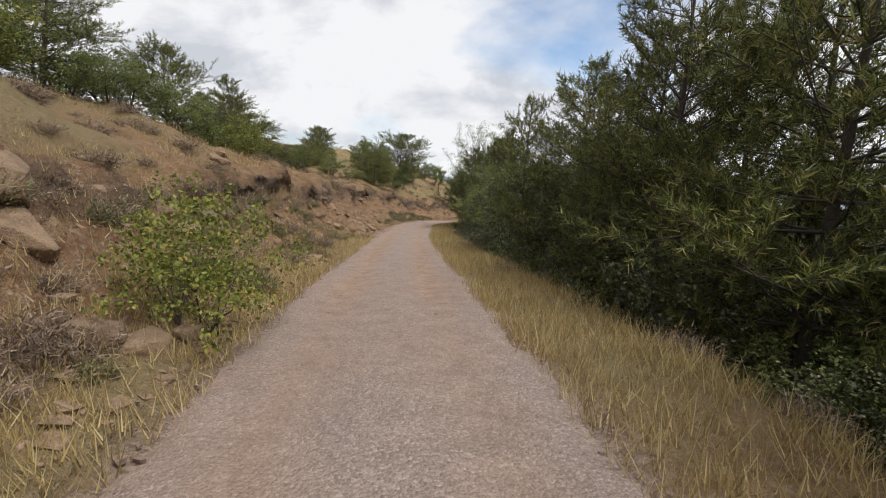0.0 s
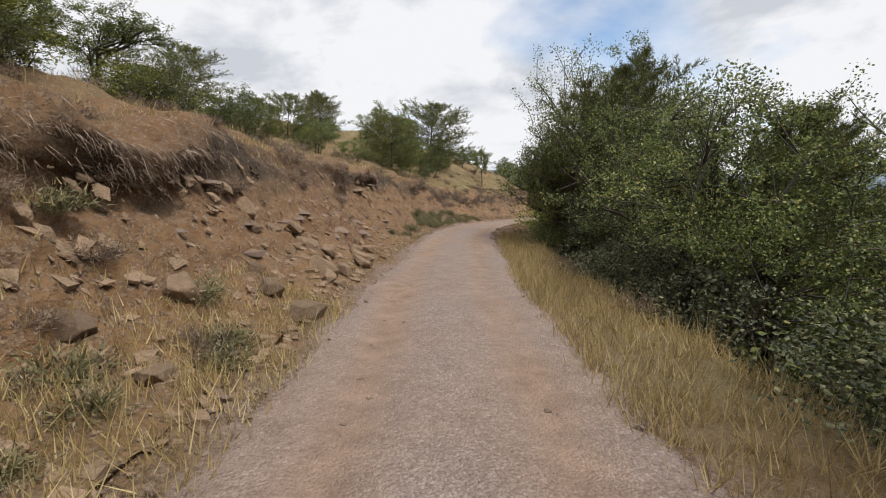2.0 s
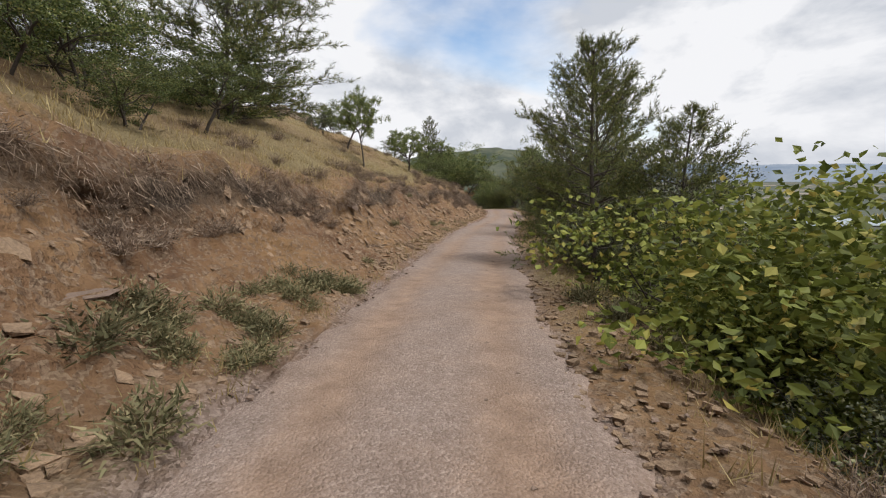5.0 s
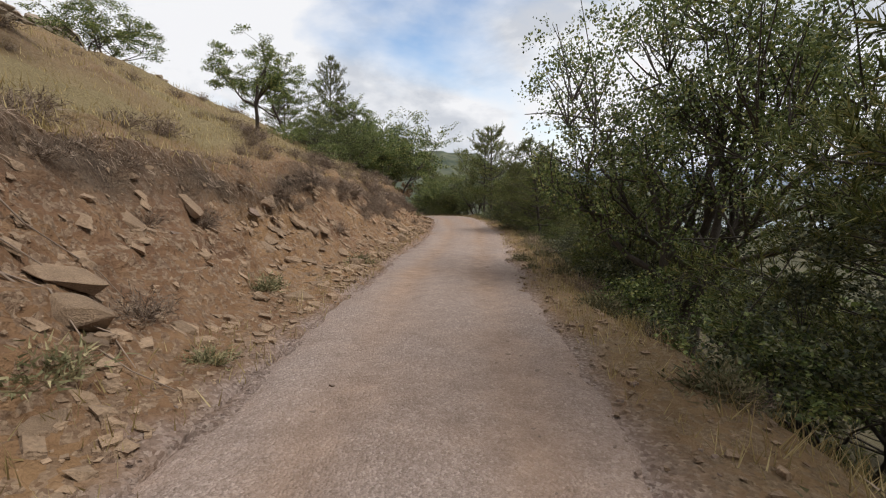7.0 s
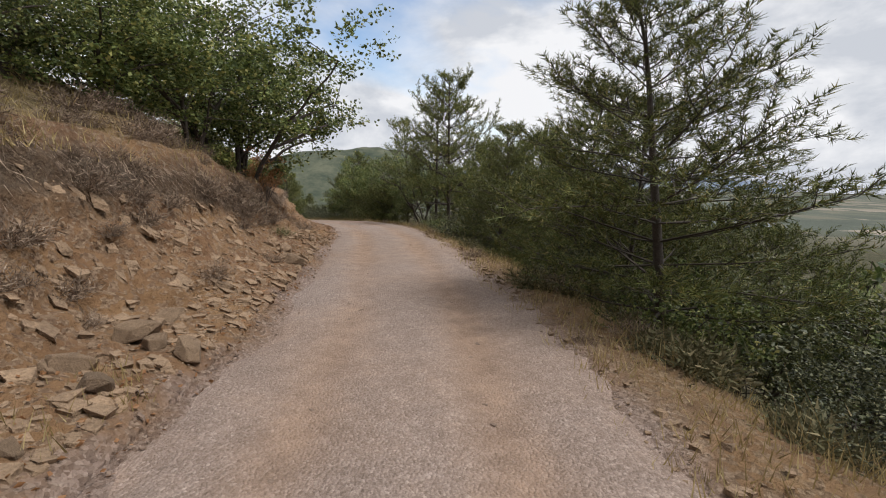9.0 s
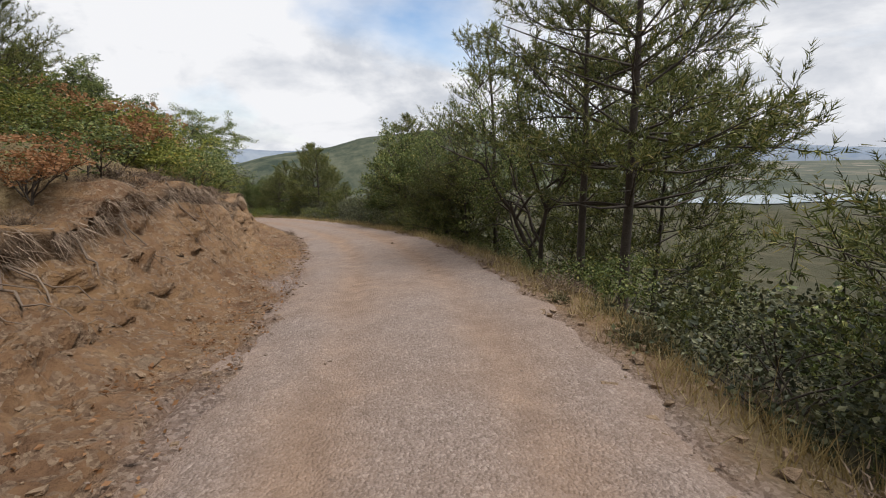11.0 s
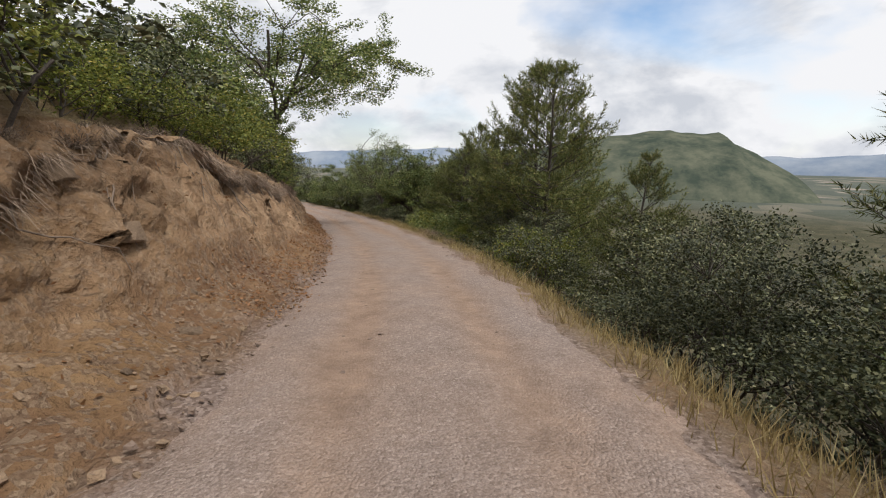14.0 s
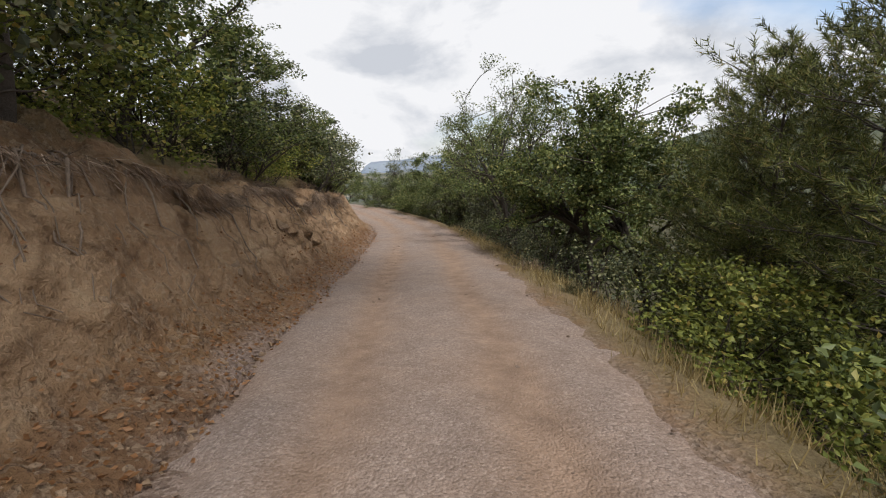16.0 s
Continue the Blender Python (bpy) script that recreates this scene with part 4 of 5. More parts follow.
HOLM_BUSHES = kinds(broadleaf_meshes, "shrub", "grey-green evergreen shrub below the road", "shrub", "shrubs", (22, 23), h=2.2, spread=1.3, count=2900, leaf=0.07, material=HOLM_LEAF, stems=4)
LIME_BUSHES = kinds(broadleaf_meshes, "shrub", "yellow-green leafy roadside shrub", "shrub", "shrubs", (19, 20), h=2.0, spread=1.1, count=5200, leaf=0.055, material=LIME_LEAF, stems=5)
AUTUMN_BUSHES = kinds(broadleaf_meshes, "shrub", "small tree with rust-red autumn leaves", "shrub", "shrubs", (21,), h=2.4, spread=1.0, count=2200, leaf=0.08, material=AUTUMN_LEAF, stems=2)
FAR_TREES = kinds(broadleaf_meshes, "tree", "green tree in the woods below the road", "tree", "woodland trees", (24, 25), h=6.0, spread=2.4, count=1600, leaf=0.24, stems=2)
FAR_PINES = kinds(pine_meshes, "pine_tree", "dark pine in the woods below the road", "pine tree", "woodland trees", (26, 27), h=8.0, spread=2.4, clear=0.05, tiers=11, subs=5, each=5, needle=0.24, width=0.05)
BUSHY_OAKS = kinds(broadleaf_meshes, "oak_tree", "dense bushy green oak on the bank", "oak tree", "oaks", (34, 35), h=5.0, spread=2.5, count=17000, leaf=0.085, stems=3)
OLD_OAK = kinds(broadleaf_meshes, "oak_tree", "spreading old oak leaning over the road", "oak tree", "oaks", (33,), h=8.5, spread=4.9, count=46000, leaf=0.095, droop=0.26, clumps=130)
TALL_OAKS = kinds(broadleaf_meshes, "oak_tree", "tall leafy green oak with several forking limbs", "oak tree", "oaks", (36, 37), h=8.5, spread=2.9, count=22000, leaf=0.068, stems=2)
AIRY_OAKS = kinds(broadleaf_meshes, "oak_tree", "open airy oak with dark forking limbs and small leaves", "oak tree", "oaks", (38, 39), h=6.5, spread=2.5, clear=0.22, count=26000, leaf=0.056, stems=2, clumps=130)
POOLS = (AIRY_OAKS, TALL_OAKS, BUSHY_OAKS, OLD_OAK, PINES, THIN_PINES, ROUND_PINES, OAKS, HOLMS, BUSHES, HOLM_BUSHES, LIME_BUSHES, AUTUMN_BUSHES, FAR_TREES, FAR_PINES)


def grow(pool, u, lat, top=None, h=None, wide=1.0, sunk=0.0, turn=None):
    """A plant of a pool at a station; top: height of its tip over the road, h: its own height."""
    rng = np.random.default_rng(int(abs(u * 977 + lat * 131 + 13) * 10) % 100003)
    if pool is OAKS and h is None and top - (spot(u, lat)[2] - float(np.interp(u, UU, CZ))) > 6.8:
        pool = TALL_OAKS
    entry = pool[int(rng.integers(len(pool)))]
    ob, h0, _, used = entry
    x, y, z = spot(u, lat)
    if h is None:
        h = max(1.0, top - (z - float(np.interp(u, UU, CZ))))
    s = h / h0
    m = pose(x, y, z - sunk - 0.05, 0, 0, float(rng.uniform(0, 360)) if turn is None else turn)
    if used:
        ob = copy_thing(ob, m)
    else:
        ob.matrix_basis = m
        entry[3] = True
    w = s ** 0.75 * wide * float(rng.uniform(0.92, 1.08))
    ob.scale = (w, w, s)
    return ob


def clear_unused():
    for pool in POOLS:
        for ob, _, _, used in pool:
            if not used:
                for o in (*ob.children_recursive, ob):
                    bpy.data.objects.remove(o)
# ---- trees below the road ----
def row(pool, places, wide=1.0):
    """Plants of one pool: station, distance, height of the tip over the road, and a width where it is set apart."""
    for u0, lat0, top0, *own in places:
        grow(pool, u0, lat0, top0, wide=own[0] if own else wide)


row(PINES, ((0.1, 5.5, 6.0), (0.78, 6.2, 6.6), (1.16, 5.2, 6.2), (1.0, 7.8, 6.6), (1.5, 6.4, 5.8), (1.88, 5.6, 6.0), (2.05, 8.0, 5.6), (1.6, 9.5, 6.0), (0.4, 8.2, 7.0)))
row(PINES, ((3.4, 8.6, 3.6), (3.56, 8.6, 3.9), (3.95, 3.7, 5.3, 0.85), (4.1, 6.0, 6.0), (4.36, 7.7, 7.1)))
row(THIN_PINES, ((2.05, 4.3, 5.3, 0.65), (3.0, 6.0, 3.1, 0.85), (4.35, 5.4, 6.4), (7.35, 4.8, 7.4), (11.92, 4.7, 7.6), (12.05, 4.4, 7.2), (12.75, 5.2, 6.6)))
row(AIRY_OAKS, ((2.95, 4.9, 3.9, 1.05), (3.25, 5.6, 4.3, 1.05), (4.2, 4.6, 6.2, 0.9), (7.92, 4.0, 5.9, 0.95), (8.15, 4.7, 7.4, 1.0), (12.4, 5.0, 5.9, 0.85), (13.15, 5.2, 5.2, 0.9)), 1.0)
row(TALL_OAKS, ((4.6, 5.2, 8.2, 1.0), (4.9, 6.0, 7.0, 0.95)))
row(ROUND_PINES, ((4.95, 4.6, 1.3, 0.8), (4.75, 4.2, 1.4, 0.8), (4.6, 5.4, 3.4, 1.0)))
row(OAKS, ((13.5, 5.0, 5.1), (13.75, 4.8, 5.2), (3.75, 5.8, 5.4), (8.7, 6.8, 0.6), (14.1, 5.6, 2.6), (16.0, 5.6, 2.4)), 1.1)
row(OAKS, ((17.85, 3.7, 6.1), (17.25, 4.5, 4.2), (17.4, 3.8, 4.9), (18.3, 4.4, 6.4), (17.3, 6.0, 4.4), (18.9, 4.4, 5.6), (19.6, 4.6, 5.0)), 1.15)
row(HOLMS, ((1.3, 4.6, 2.0, 0.9), (1.9, 5.0, 3.0, 0.9), (2.25, 4.4, 3.4, 0.85), (3.1, 4.6, 1.6), (3.75, 4.6, 2.4), (4.2, 6.4, 3.6), (4.9, 5.2, 0.8), (6.6, 5.2, 2.6), (7.0, 4.6, 2.6), (7.5, 4.2, 1.8), (6.9, 6.6, 4.0), (8.3, 5.6, 2.6), (8.5, 5.2, 1.2), (8.8, 4.6, 0.7), (9.62, 5.8, 0.6), (9.4, 5.0, 0.8), (8.9, 6.0, 0.6)), 1.1)
row(HOLMS, ((14.3, 4.2, 1.4), (14.6, 4.4, 1.5), (14.8, 5.2, 1.5), (15.0, 6.2, 1.6), (14.9, 7.6, 1.4), (13.9, 6.8, 4.0), (15.3, 4.0, 1.3), (15.6, 4.4, 1.6), (18.3, 6.0, 5.4), (19.2, 4.6, 5.0), (20.4, 4.4, 5.0)), 1.1)
row(PINES, ((9.82, 3.9, 4.5, 1.25), (9.05, 5.8, 3.8), (8.75, 4.4, 2.2), (9.3, 7.4, 1.0), (10.15, 4.6, 3.4), (10.5, 4.8, 4.2), (10.9, 3.9, 2.9), (11.1, 5.0, 4.0), (10.5, 7.2, 1.4), (12.9, 9.4, 3.0)))
row(ROUND_PINES, ((13.0, 3.9, 2.3), (12.8, 4.3, 2.5), (13.25, 3.8, 1.8), (8.4, 4.4, 2.2, 0.9), (7.6, 5.4, 2.6)), 0.95)
row(PINES, ((13.95, 6.2, 5.8), (14.3, 6.2, 4.0), (15.08, 5.7, 2.4, 0.8), (15.58, 5.2, 5.5, 1.1), (15.84, 6.5, 6.1), (15.92, 5.4, 4.0, 0.7), (16.76, 4.9, 3.1), (16.5, 4.9, 4.0), (16.76, 6.3, 5.2), (17.08, 6.8, 4.2), (16.2, 9.5, 4.0), (14.1, 7.6, 5.0)))
row(LIME_BUSHES, ((5.45, 4.3, 1.9, 1.6), (5.62, 4.6, 2.3, 1.6), (5.25, 4.8, 1.4, 1.5), (5.78, 4.3, 2.4, 1.6), (5.5, 5.6, 2.0, 1.6), (5.7, 3.6, 1.3, 1.3), (16.5, 3.5, 1.1, 1.4), (16.3, 3.9, 0.9, 1.2), (15.9, 3.4, 0.6, 1.0), (15.2, 3.4, 1.0, 1.0)))
row(PINES, ((6.28, 3.0, 5.3, 0.9), (6.08, 3.9, 3.4, 0.9)))
# ---- trees on the hill above ----
row(BUSHY_OAKS, ((5.6, -6.8, 5.0), (5.8, -7.8, 6.4), (6.05, -8.6, 7.0), (5.9, -6.4, 4.4), (4.75, -6.6, 4.6), (4.55, -7.6, 5.4), (3.9, -8.0, 5.6), (1.9, -8.4, 5.8), (1.4, -8.8, 6.2), (2.3, -8.0, 6.0), (9.4, -6.4, 5.6), (9.9, -5.8, 5.8)), 1.0)
row(HOLMS, ((3.4, -7.6, 5.0), (3.7, -9.0, 6.0), (3.1, -10.0, 6.6), (2.75, -8.4, 6.0), (2.9, -7.2, 4.8), (7.9, -10.0, 7.0)), 1.1)
row(ROUND_PINES, ((5.25, -6.2, 6.3, 1.2), (6.9, -9.8, 10.3, 1.45), (6.3, -11.6, 8.4, 1.2), (4.7, -10.0, 6.6, 1.2), (4.3, -9.4, 5.6, 1.2), (5.24, -21.8, 11.4, 1.4), (6.1, -17.0, 10.0, 1.2), (2.52, -9.4, 7.5, 1.0)))
row(PINES, ((3.08, -8.7, 7.8, 0.9), (2.0, -10.8, 9.6), (1.5, -12.0, 10.2), (2.5, -14, 10.4), (5.76, -14.5, 9.6), (10.28, -7.2, 9.0, 0.7), (11.16, -11.6, 8.6), (4.6, -19, 10.0), (12.4, -7.0, 6.4, 0.8)), 1.1)
row(OAKS, ((13.4, -6.4, 5.0), (13.9, -7.0, 5.8), (14.4, -6.2, 5.4), (13.0, -7.6, 5.8), (12.6, -6.6, 4.8)), 1.1)
row(OAKS, ((3.5, -10.0, 7.0, 1.3), (5.84, -9.4, 8.8), (6.25, -7.0, 5.4, 1.1), (7.5, -6.2, 7.4, 0.7), (8.72, -6.6, 6.9, 1.1), (7.9, -8.4, 7.6), (8.3, -15.0, 9.6, 1.5), (9.6, -8.0, 7.6), (10.3, -6.8, 7.4, 1.2), (11.4, -6.0, 6.2, 1.2), (15.44, -7.7, 9.2)), 1.2)
# the old oak leans its longest limbs over the road
tips = np.array([v.co[:2] for v in OLD_OAK[0][0].children[1].data.vertices])
angles = np.arange(0, 360, 5)
reach = [np.percentile(tips @ np.array([math.cos(radians(a)), math.sin(radians(a))]), 97) for a in angles]
heading = math.degrees(math.atan2(float(np.interp(16.6, UU, RY)), float(np.interp(16.6, UU, RX))))
grow(OLD_OAK, 16.55, -4.2, 10.0, wide=1.3, turn=heading - float(angles[int(np.argmax(reach))]))
for u, lat, top, wide in ((19.0, -4.8, 4.4, 1.3), (20.0, -4.4, 4.6, 1.3), (20.8, -4.6, 4.4, 1.3), (21.6, -4.8, 4.6, 1.3), (20.4, -8.0, 5.4, 1.4), (21.2, -9.0, 5.4, 1.4), (19.6, -9.0, 5.6, 1.4)):
    grow(BUSHY_OAKS, u, lat, top, wide=wide)
for u, lat, top, wide in ((19.3, 3.6, 3.2, 1.3), (19.8, 3.8, 3.4, 1.3), (20.4, 3.8, 3.4, 1.3), (21.0, 4.0, 3.4, 1.3), (21.6, 4.0, 3.4, 1.3), (22.2, 4.2, 3.4, 1.3)):
    grow(BUSHY_OAKS, u, lat, top, wide=wide)
for u, lat, top in ((10.6, 6.5, 1.4), (10.9, 8.0, 1.6), (11.3, 7.0, 3.6), (10.3, 9.0, 0.6), (11.0, 10.5, 1.2), (11.5, 9.5, 2.6), (12.3, 8.5, 4.2)):
    grow(ROUND_PINES, u, lat, top)
for u, lat, top, wide in ((17.3, -4.6, 5.8, 1.2), (18.2, -4.2, 5.6, 1.2), (19.2, -4.2, 5.4, 1.3), (16.9, -4.8, 6.6, 1.3), (15.6, -6.2, 6.4, 1.3), (14.6, -7.5, 6.4, 1.3), (16.9, -7.0, 8.0, 1.4), (17.6, -6.0, 7.4, 1.4), (13.2, -8.5, 6.6, 1.2), (12.2, -9.5, 6.8, 1.2)):
    grow(OAKS, u, lat, top, wide=wide)
for u, lat, top, wide in ((9.1, -13.5, 9.4, 1.3), (2.1, -9.2, 6.6, 1.2), (1.6, -13.0, 8.4, 1.3), (10.8, -4.1, 7.5, 1.2), (10.6, -4.7, 6.6, 1.2), (11.0, -4.3, 6.6, 1.1), (10.4, -5.6, 6.2, 1.2), (6.6, -8.4, 7.0, 1.2), (16.0, -6.2, 5.6, 1.1), (17.7, -4.4, 5.6, 1.1)):
    grow(BUSHY_OAKS, u, lat, top, wide=wide)
grow(AUTUMN_BUSHES, 10.8, -3.3, h=1.7, wide=0.75)
grow(LIME_BUSHES, 0.66, -2.05, h=1.7, wide=0.95)
rng = np.random.default_rng(5)
for u, lat, h in ((2.65, -7.2, 1.8), (2.85, -7.6, 2.0), (1.3, -8.6, 1.6), (3.4, -8.0, 1.6)):
    grow(LIME_BUSHES, u, lat, h=h, wide=1.5)
for k in range(58):
    pool = (LIME_BUSHES, BUSHES, LIME_BUSHES, AUTUMN_BUSHES)[k % 4]
    grow(pool, float(rng.uniform(11.7, 14.9)), float(-4.4 - 4.0 * rng.random() ** 1.5), h=float(rng.uniform(0.8, 2.1)), wide=1.3)
for k in range(52):
    grow((BUSHES, HOLM_BUSHES, LIME_BUSHES)[k % 3], float(rng.uniform(14.2, 18.8)), float(-3.75 - 2.6 * rng.random() ** 1.4), h=float(rng.uniform(1.1, 2.5)), wide=1.35)
for k in range(22):
    grow((HOLM_BUSHES, LIME_BUSHES, BUSHES)[k % 3], float(rng.uniform(-0.5, 5.5)), float(-rng.uniform(7.2, 13)), h=float(rng.uniform(0.8, 2.0)), wide=1.3)
for k in range(10):
    grow((HOLM_BUSHES, BUSHES)[k % 2], float(rng.uniform(8.6, 11.2)), float(-rng.uniform(4.8, 8)), h=float(rng.uniform(0.7, 1.5)), wide=1.3)
for k in range(14):
    grow((BUSHES, HOLM_BUSHES)[k % 2], float(rng.uniform(16.2, 19.6)), float(-4.1 - 1.4 * rng.random()), h=float(rng.uniform(1.6, 2.9)), wide=1.25)
for k in range(14):
    grow(FAR_TREES, float(rng.uniform(17.0, 21.0)), float(rng.uniform(7.0, 15)), h=float(rng.uniform(5, 7.5)), wide=1.2)
# ---- undergrowth below the road ----
rng = np.random.default_rng(7)
u = -0.6
while u < 20.5:
    open_bit = 8.7 < u < 9.7 or 5.0 < u < 6.0 or 11.4 < u < 12.9
    pool = (BUSHES, HOLM_BUSHES, HOLM_BUSHES)[int(rng.integers(3))]
    grow(pool, u, float(edges(u)[2] + rng.uniform(0.9, 1.9)), h=float(rng.uniform(0.8, 1.3) if open_bit else rng.uniform(1.0, 2.1)), wide=1.1)
    if rng.random() < 0.6:
        grow((HOLM_BUSHES, BUSHES)[int(rng.integers(2))], u + 0.12, float(rng.uniform(5.0, 7.5)), h=float(rng.uniform(1.4, 2.6)), wide=1.2)
    u += float(rng.uniform(0.3, 0.46))
# ---- the woods further down ----
for k in range(18):
    grow(FAR_PINES, float(rng.uniform(-0.5, 4.9)), float(rng.uniform(7.5, 13)), h=float(rng.uniform(5.4, 6.8)), wide=1.1)
for k in range(80):
    grow((FAR_TREES, FAR_PINES, FAR_TREES)[k % 3], float(rng.uniform(8.3, 12.5)), float(11 + 60 * rng.random() ** 1.3), h=float(rng.uniform(3.0, 5.0)), wide=1.3)
for k in range(95):
    u, lat = float(rng.uniform(-1, 22)), float(9.5 + 36 * rng.random() ** 1.2)
    pool = (FAR_TREES, FAR_PINES)[int(rng.random() < 0.5)]
    low = 5.2 < u < 6.8 or 8.2 < u < 9.8 or u > 11.6
    grow(pool, u, lat, h=float(rng.uniform(2.8, 4.6) if low else rng.uniform(4, 7)), wide=1.15)
clear_unused()
# ---- stones on the bank ----
def rock_mesh(seed, flat=1.0, material=None):
    """A broken stone: a lump cut by several planes, edges slightly worn."""
    rng = np.random.default_rng(seed)
    bm = bmesh.new()
    for p in rng.uniform(-0.5, 0.5, (17, 3)):
        p = p / np.abs(p).max() * 0.5 * rng.uniform(0.72, 1.0)
        bm.verts.new((p[0], p[1] * 0.85, p[2]))
    bmesh.ops.convex_hull(bm, input=bm.verts)
    bmesh.ops.delete(bm, geom=[v for v in bm.verts if not v.link_faces], context="VERTS")
    bmesh.ops.dissolve_limit(bm, angle_limit=radians(14), verts=bm.verts, edges=bm.edges)
    bmesh.ops.bevel(bm, geom=bm.edges[:], offset=0.022, segments=1, affect="EDGES", clamp_overlap=True)
    for v in bm.verts:
        v.co += Vector(rng.normal(0, 0.006, 3))
        v.co.z *= flat
    bmesh.ops.triangulate(bm, faces=bm.faces)
    me = bpy.data.meshes.new("rock")
    bm.to_mesh(me)
    bm.free()
    me.materials.append(material or STONE)
    return me


BLOCKS = [rock_mesh(s, 0.75) for s in (1, 2, 3, 4)]
SLABS = [rock_mesh(s, 0.22, SLATE) for s in (5, 6, 7, 8)]
PALE_SLABS = [rock_mesh(s, 0.3, STONE) for s in (9, 10)]


def slope_at(x, y):
    e = 0.25
    z = height(np.array([x + e, x - e, x, x]), np.array([y, y, y + e, y - e]))[0]
    return Vector((-(z[0] - z[1]) / (2 * e), -(z[2] - z[3]) / (2 * e), 1)).normalized()


def stone(meshes, u, lat, size, label, group, level=0.0, rng=None):
    """A stone bedded into the ground; level: 0 lies along the slope, 1 lies flat."""
    lat = float(up_bank(u, lat))
    x, y, z = spot(u, lat)
    side = slope_at(x, y)
    up = side.lerp(Vector((0, 0, 1)), level).normalized()
    me = meshes[int(rng.integers(len(meshes)))]
    ob = new("rock", me)
    q = up.to_track_quat("Z", "Y").to_matrix().to_4x4() @ pose(0, 0, 0, 0, 0, float(rng.uniform(0, 360)))
    thick = max(abs(v.co.z) for v in me.vertices) * size
    stretch = Matrix.Diagonal((size * float(rng.uniform(0.8, 1.35)), size, size, 1))
    ob.matrix_basis = Matrix.Translation(Vector((x, y, z)) + up * thick * 0.35 - side * size * 0.2 * level) @ q @ stretch
    return tagged(ob, label, "rock", group)


rng = np.random.default_rng(31)
for k in range(14):
    stone(BLOCKS, rng.uniform(0.2, 1.5), -rng.uniform(2.5, 4.4), 0.12 + 0.34 * rng.random() ** 1.5, "ochre sandstone block lying on the bank", "bank rocks", 0.2, rng)
for k in range(22):
    u0 = rng.normal(2.95, 0.22)
    stone(BLOCKS, u0, -rng.uniform(2.3, 4.2), 0.13 + 0.4 * rng.random() ** 1.8, "broken yellowish sandstone block at the foot of the bank", "bank rocks", 0.2, rng)
for u0, u1, lat0, n in ((2.9, 4.3, -4.2, 9), (2.8, 4.1, -4.8, 9), (3.0, 4.5, -5.4, 9), (4.6, 5.5, -4.4, 6), (4.4, 5.4, -5.0, 6)):
    for k in range(n):
        f = (k + rng.uniform(-0.4, 0.4)) / n
        stone(SLABS, u0 + (u1 - u0) * f, lat0 + 0.35 * f + rng.normal(0, 0.1), rng.uniform(0.28, 0.72), "flat red-brown slab jutting out of the bank", "slabs", 0.85, rng)
for k in range(12):
    stone(SLABS, rng.uniform(0.3, 2.4), -rng.uniform(4.6, 5.8), rng.uniform(0.35, 0.7), "dark weathered rock ledge under the turf", "slabs", 0.6, rng)
for k in range(6):
    stone(PALE_SLABS, rng.uniform(3.6, 4.6), -rng.uniform(2.2, 3.4), rng.uniform(0.25, 0.5), "pale flat stone fallen beside the road", "bank rocks", 0.4, rng)
for k in range(84):
    stone((BLOCKS, SLABS, PALE_SLABS, PALE_SLABS)[int(rng.integers(4))], rng.uniform(6.3, 9.2), -rng.uniform(2.4, 5.6), 0.12 + 0.38 * rng.random() ** 2, "angular ochre stone on the scree bank", "scree stones", 0.2, rng)
for k in range(16):
    stone(BLOCKS, rng.uniform(9.0, 11.0), -rng.uniform(2.3, 3.4), 0.12 + 0.3 * rng.random() ** 2, "pinkish stone at the foot of the bank", "bank rocks", 0.2, rng)
for u0, d0, size in ((2.44, 4.18, 0.36), (2.6, 3.82, 0.34), (2.4, 2.97, 0.3), (3.08, 3.84, 0.5), (3.1, 3.26, 0.42), (3.12, 2.42, 0.48), (2.96, 2.96, 0.5), (2.92, 2.76, 0.4), (3.0, 2.64, 0.42), (3.0, 4.95, 0.4), (2.96, 4.64, 0.34), (3.02, 4.43, 0.3)):
    stone(BLOCKS, u0, -d0, size, "angular ochre sandstone block at the foot of the bank", "bank rocks", 0.1, rng)
for u0, d0, size in ((3.12, 4.63, 0.4), (3.2, 4.73, 0.44), (3.32, 4.94, 0.6), (3.27, 5.15, 0.5), (3.4, 4.19, 0.75), (3.45, 4.14, 0.7), (3.56, 3.76, 0.6), (3.7, 3.70, 0.6), (3.56, 2.34, 0.45), (5.06, 4.02, 0.6), (5.12, 4.01, 0.6), (5.02, 4.13, 0.5), (5.2, 4.33, 0.4), (5.3, 4.10, 0.4)):
    stone(SLABS, u0, -d0, size, "flat red-brown slab jutting out of the bank", "slabs", 0.7, rng)
for u0, d0, size in ((8.16, 5.89, 0.5), (8.12, 5.61, 0.55), (8.0, 4.45, 0.46), (8.0, 4.78, 0.42), (8.28, 4.33, 0.34), (8.24, 4.55, 0.4), (7.96, 4.51, 0.36), (8.0, 3.40, 0.34), (7.76, 2.90, 0.44), (7.84, 2.79, 0.26), (7.92, 4.45, 0.32), (7.96, 3.90, 0.3), (8.2, 4.89, 0.36), (7.4, 3.90, 0.46), (7.36, 3.24, 0.26), (7.28, 2.91, 0.3), (8.12, 5.72, 0.4), (8.05, 4.84, 0.36)):
    stone(PALE_SLABS, u0, -d0, size, "flat angular ochre stone on the scree bank", "scree stones", 0.25, rng)
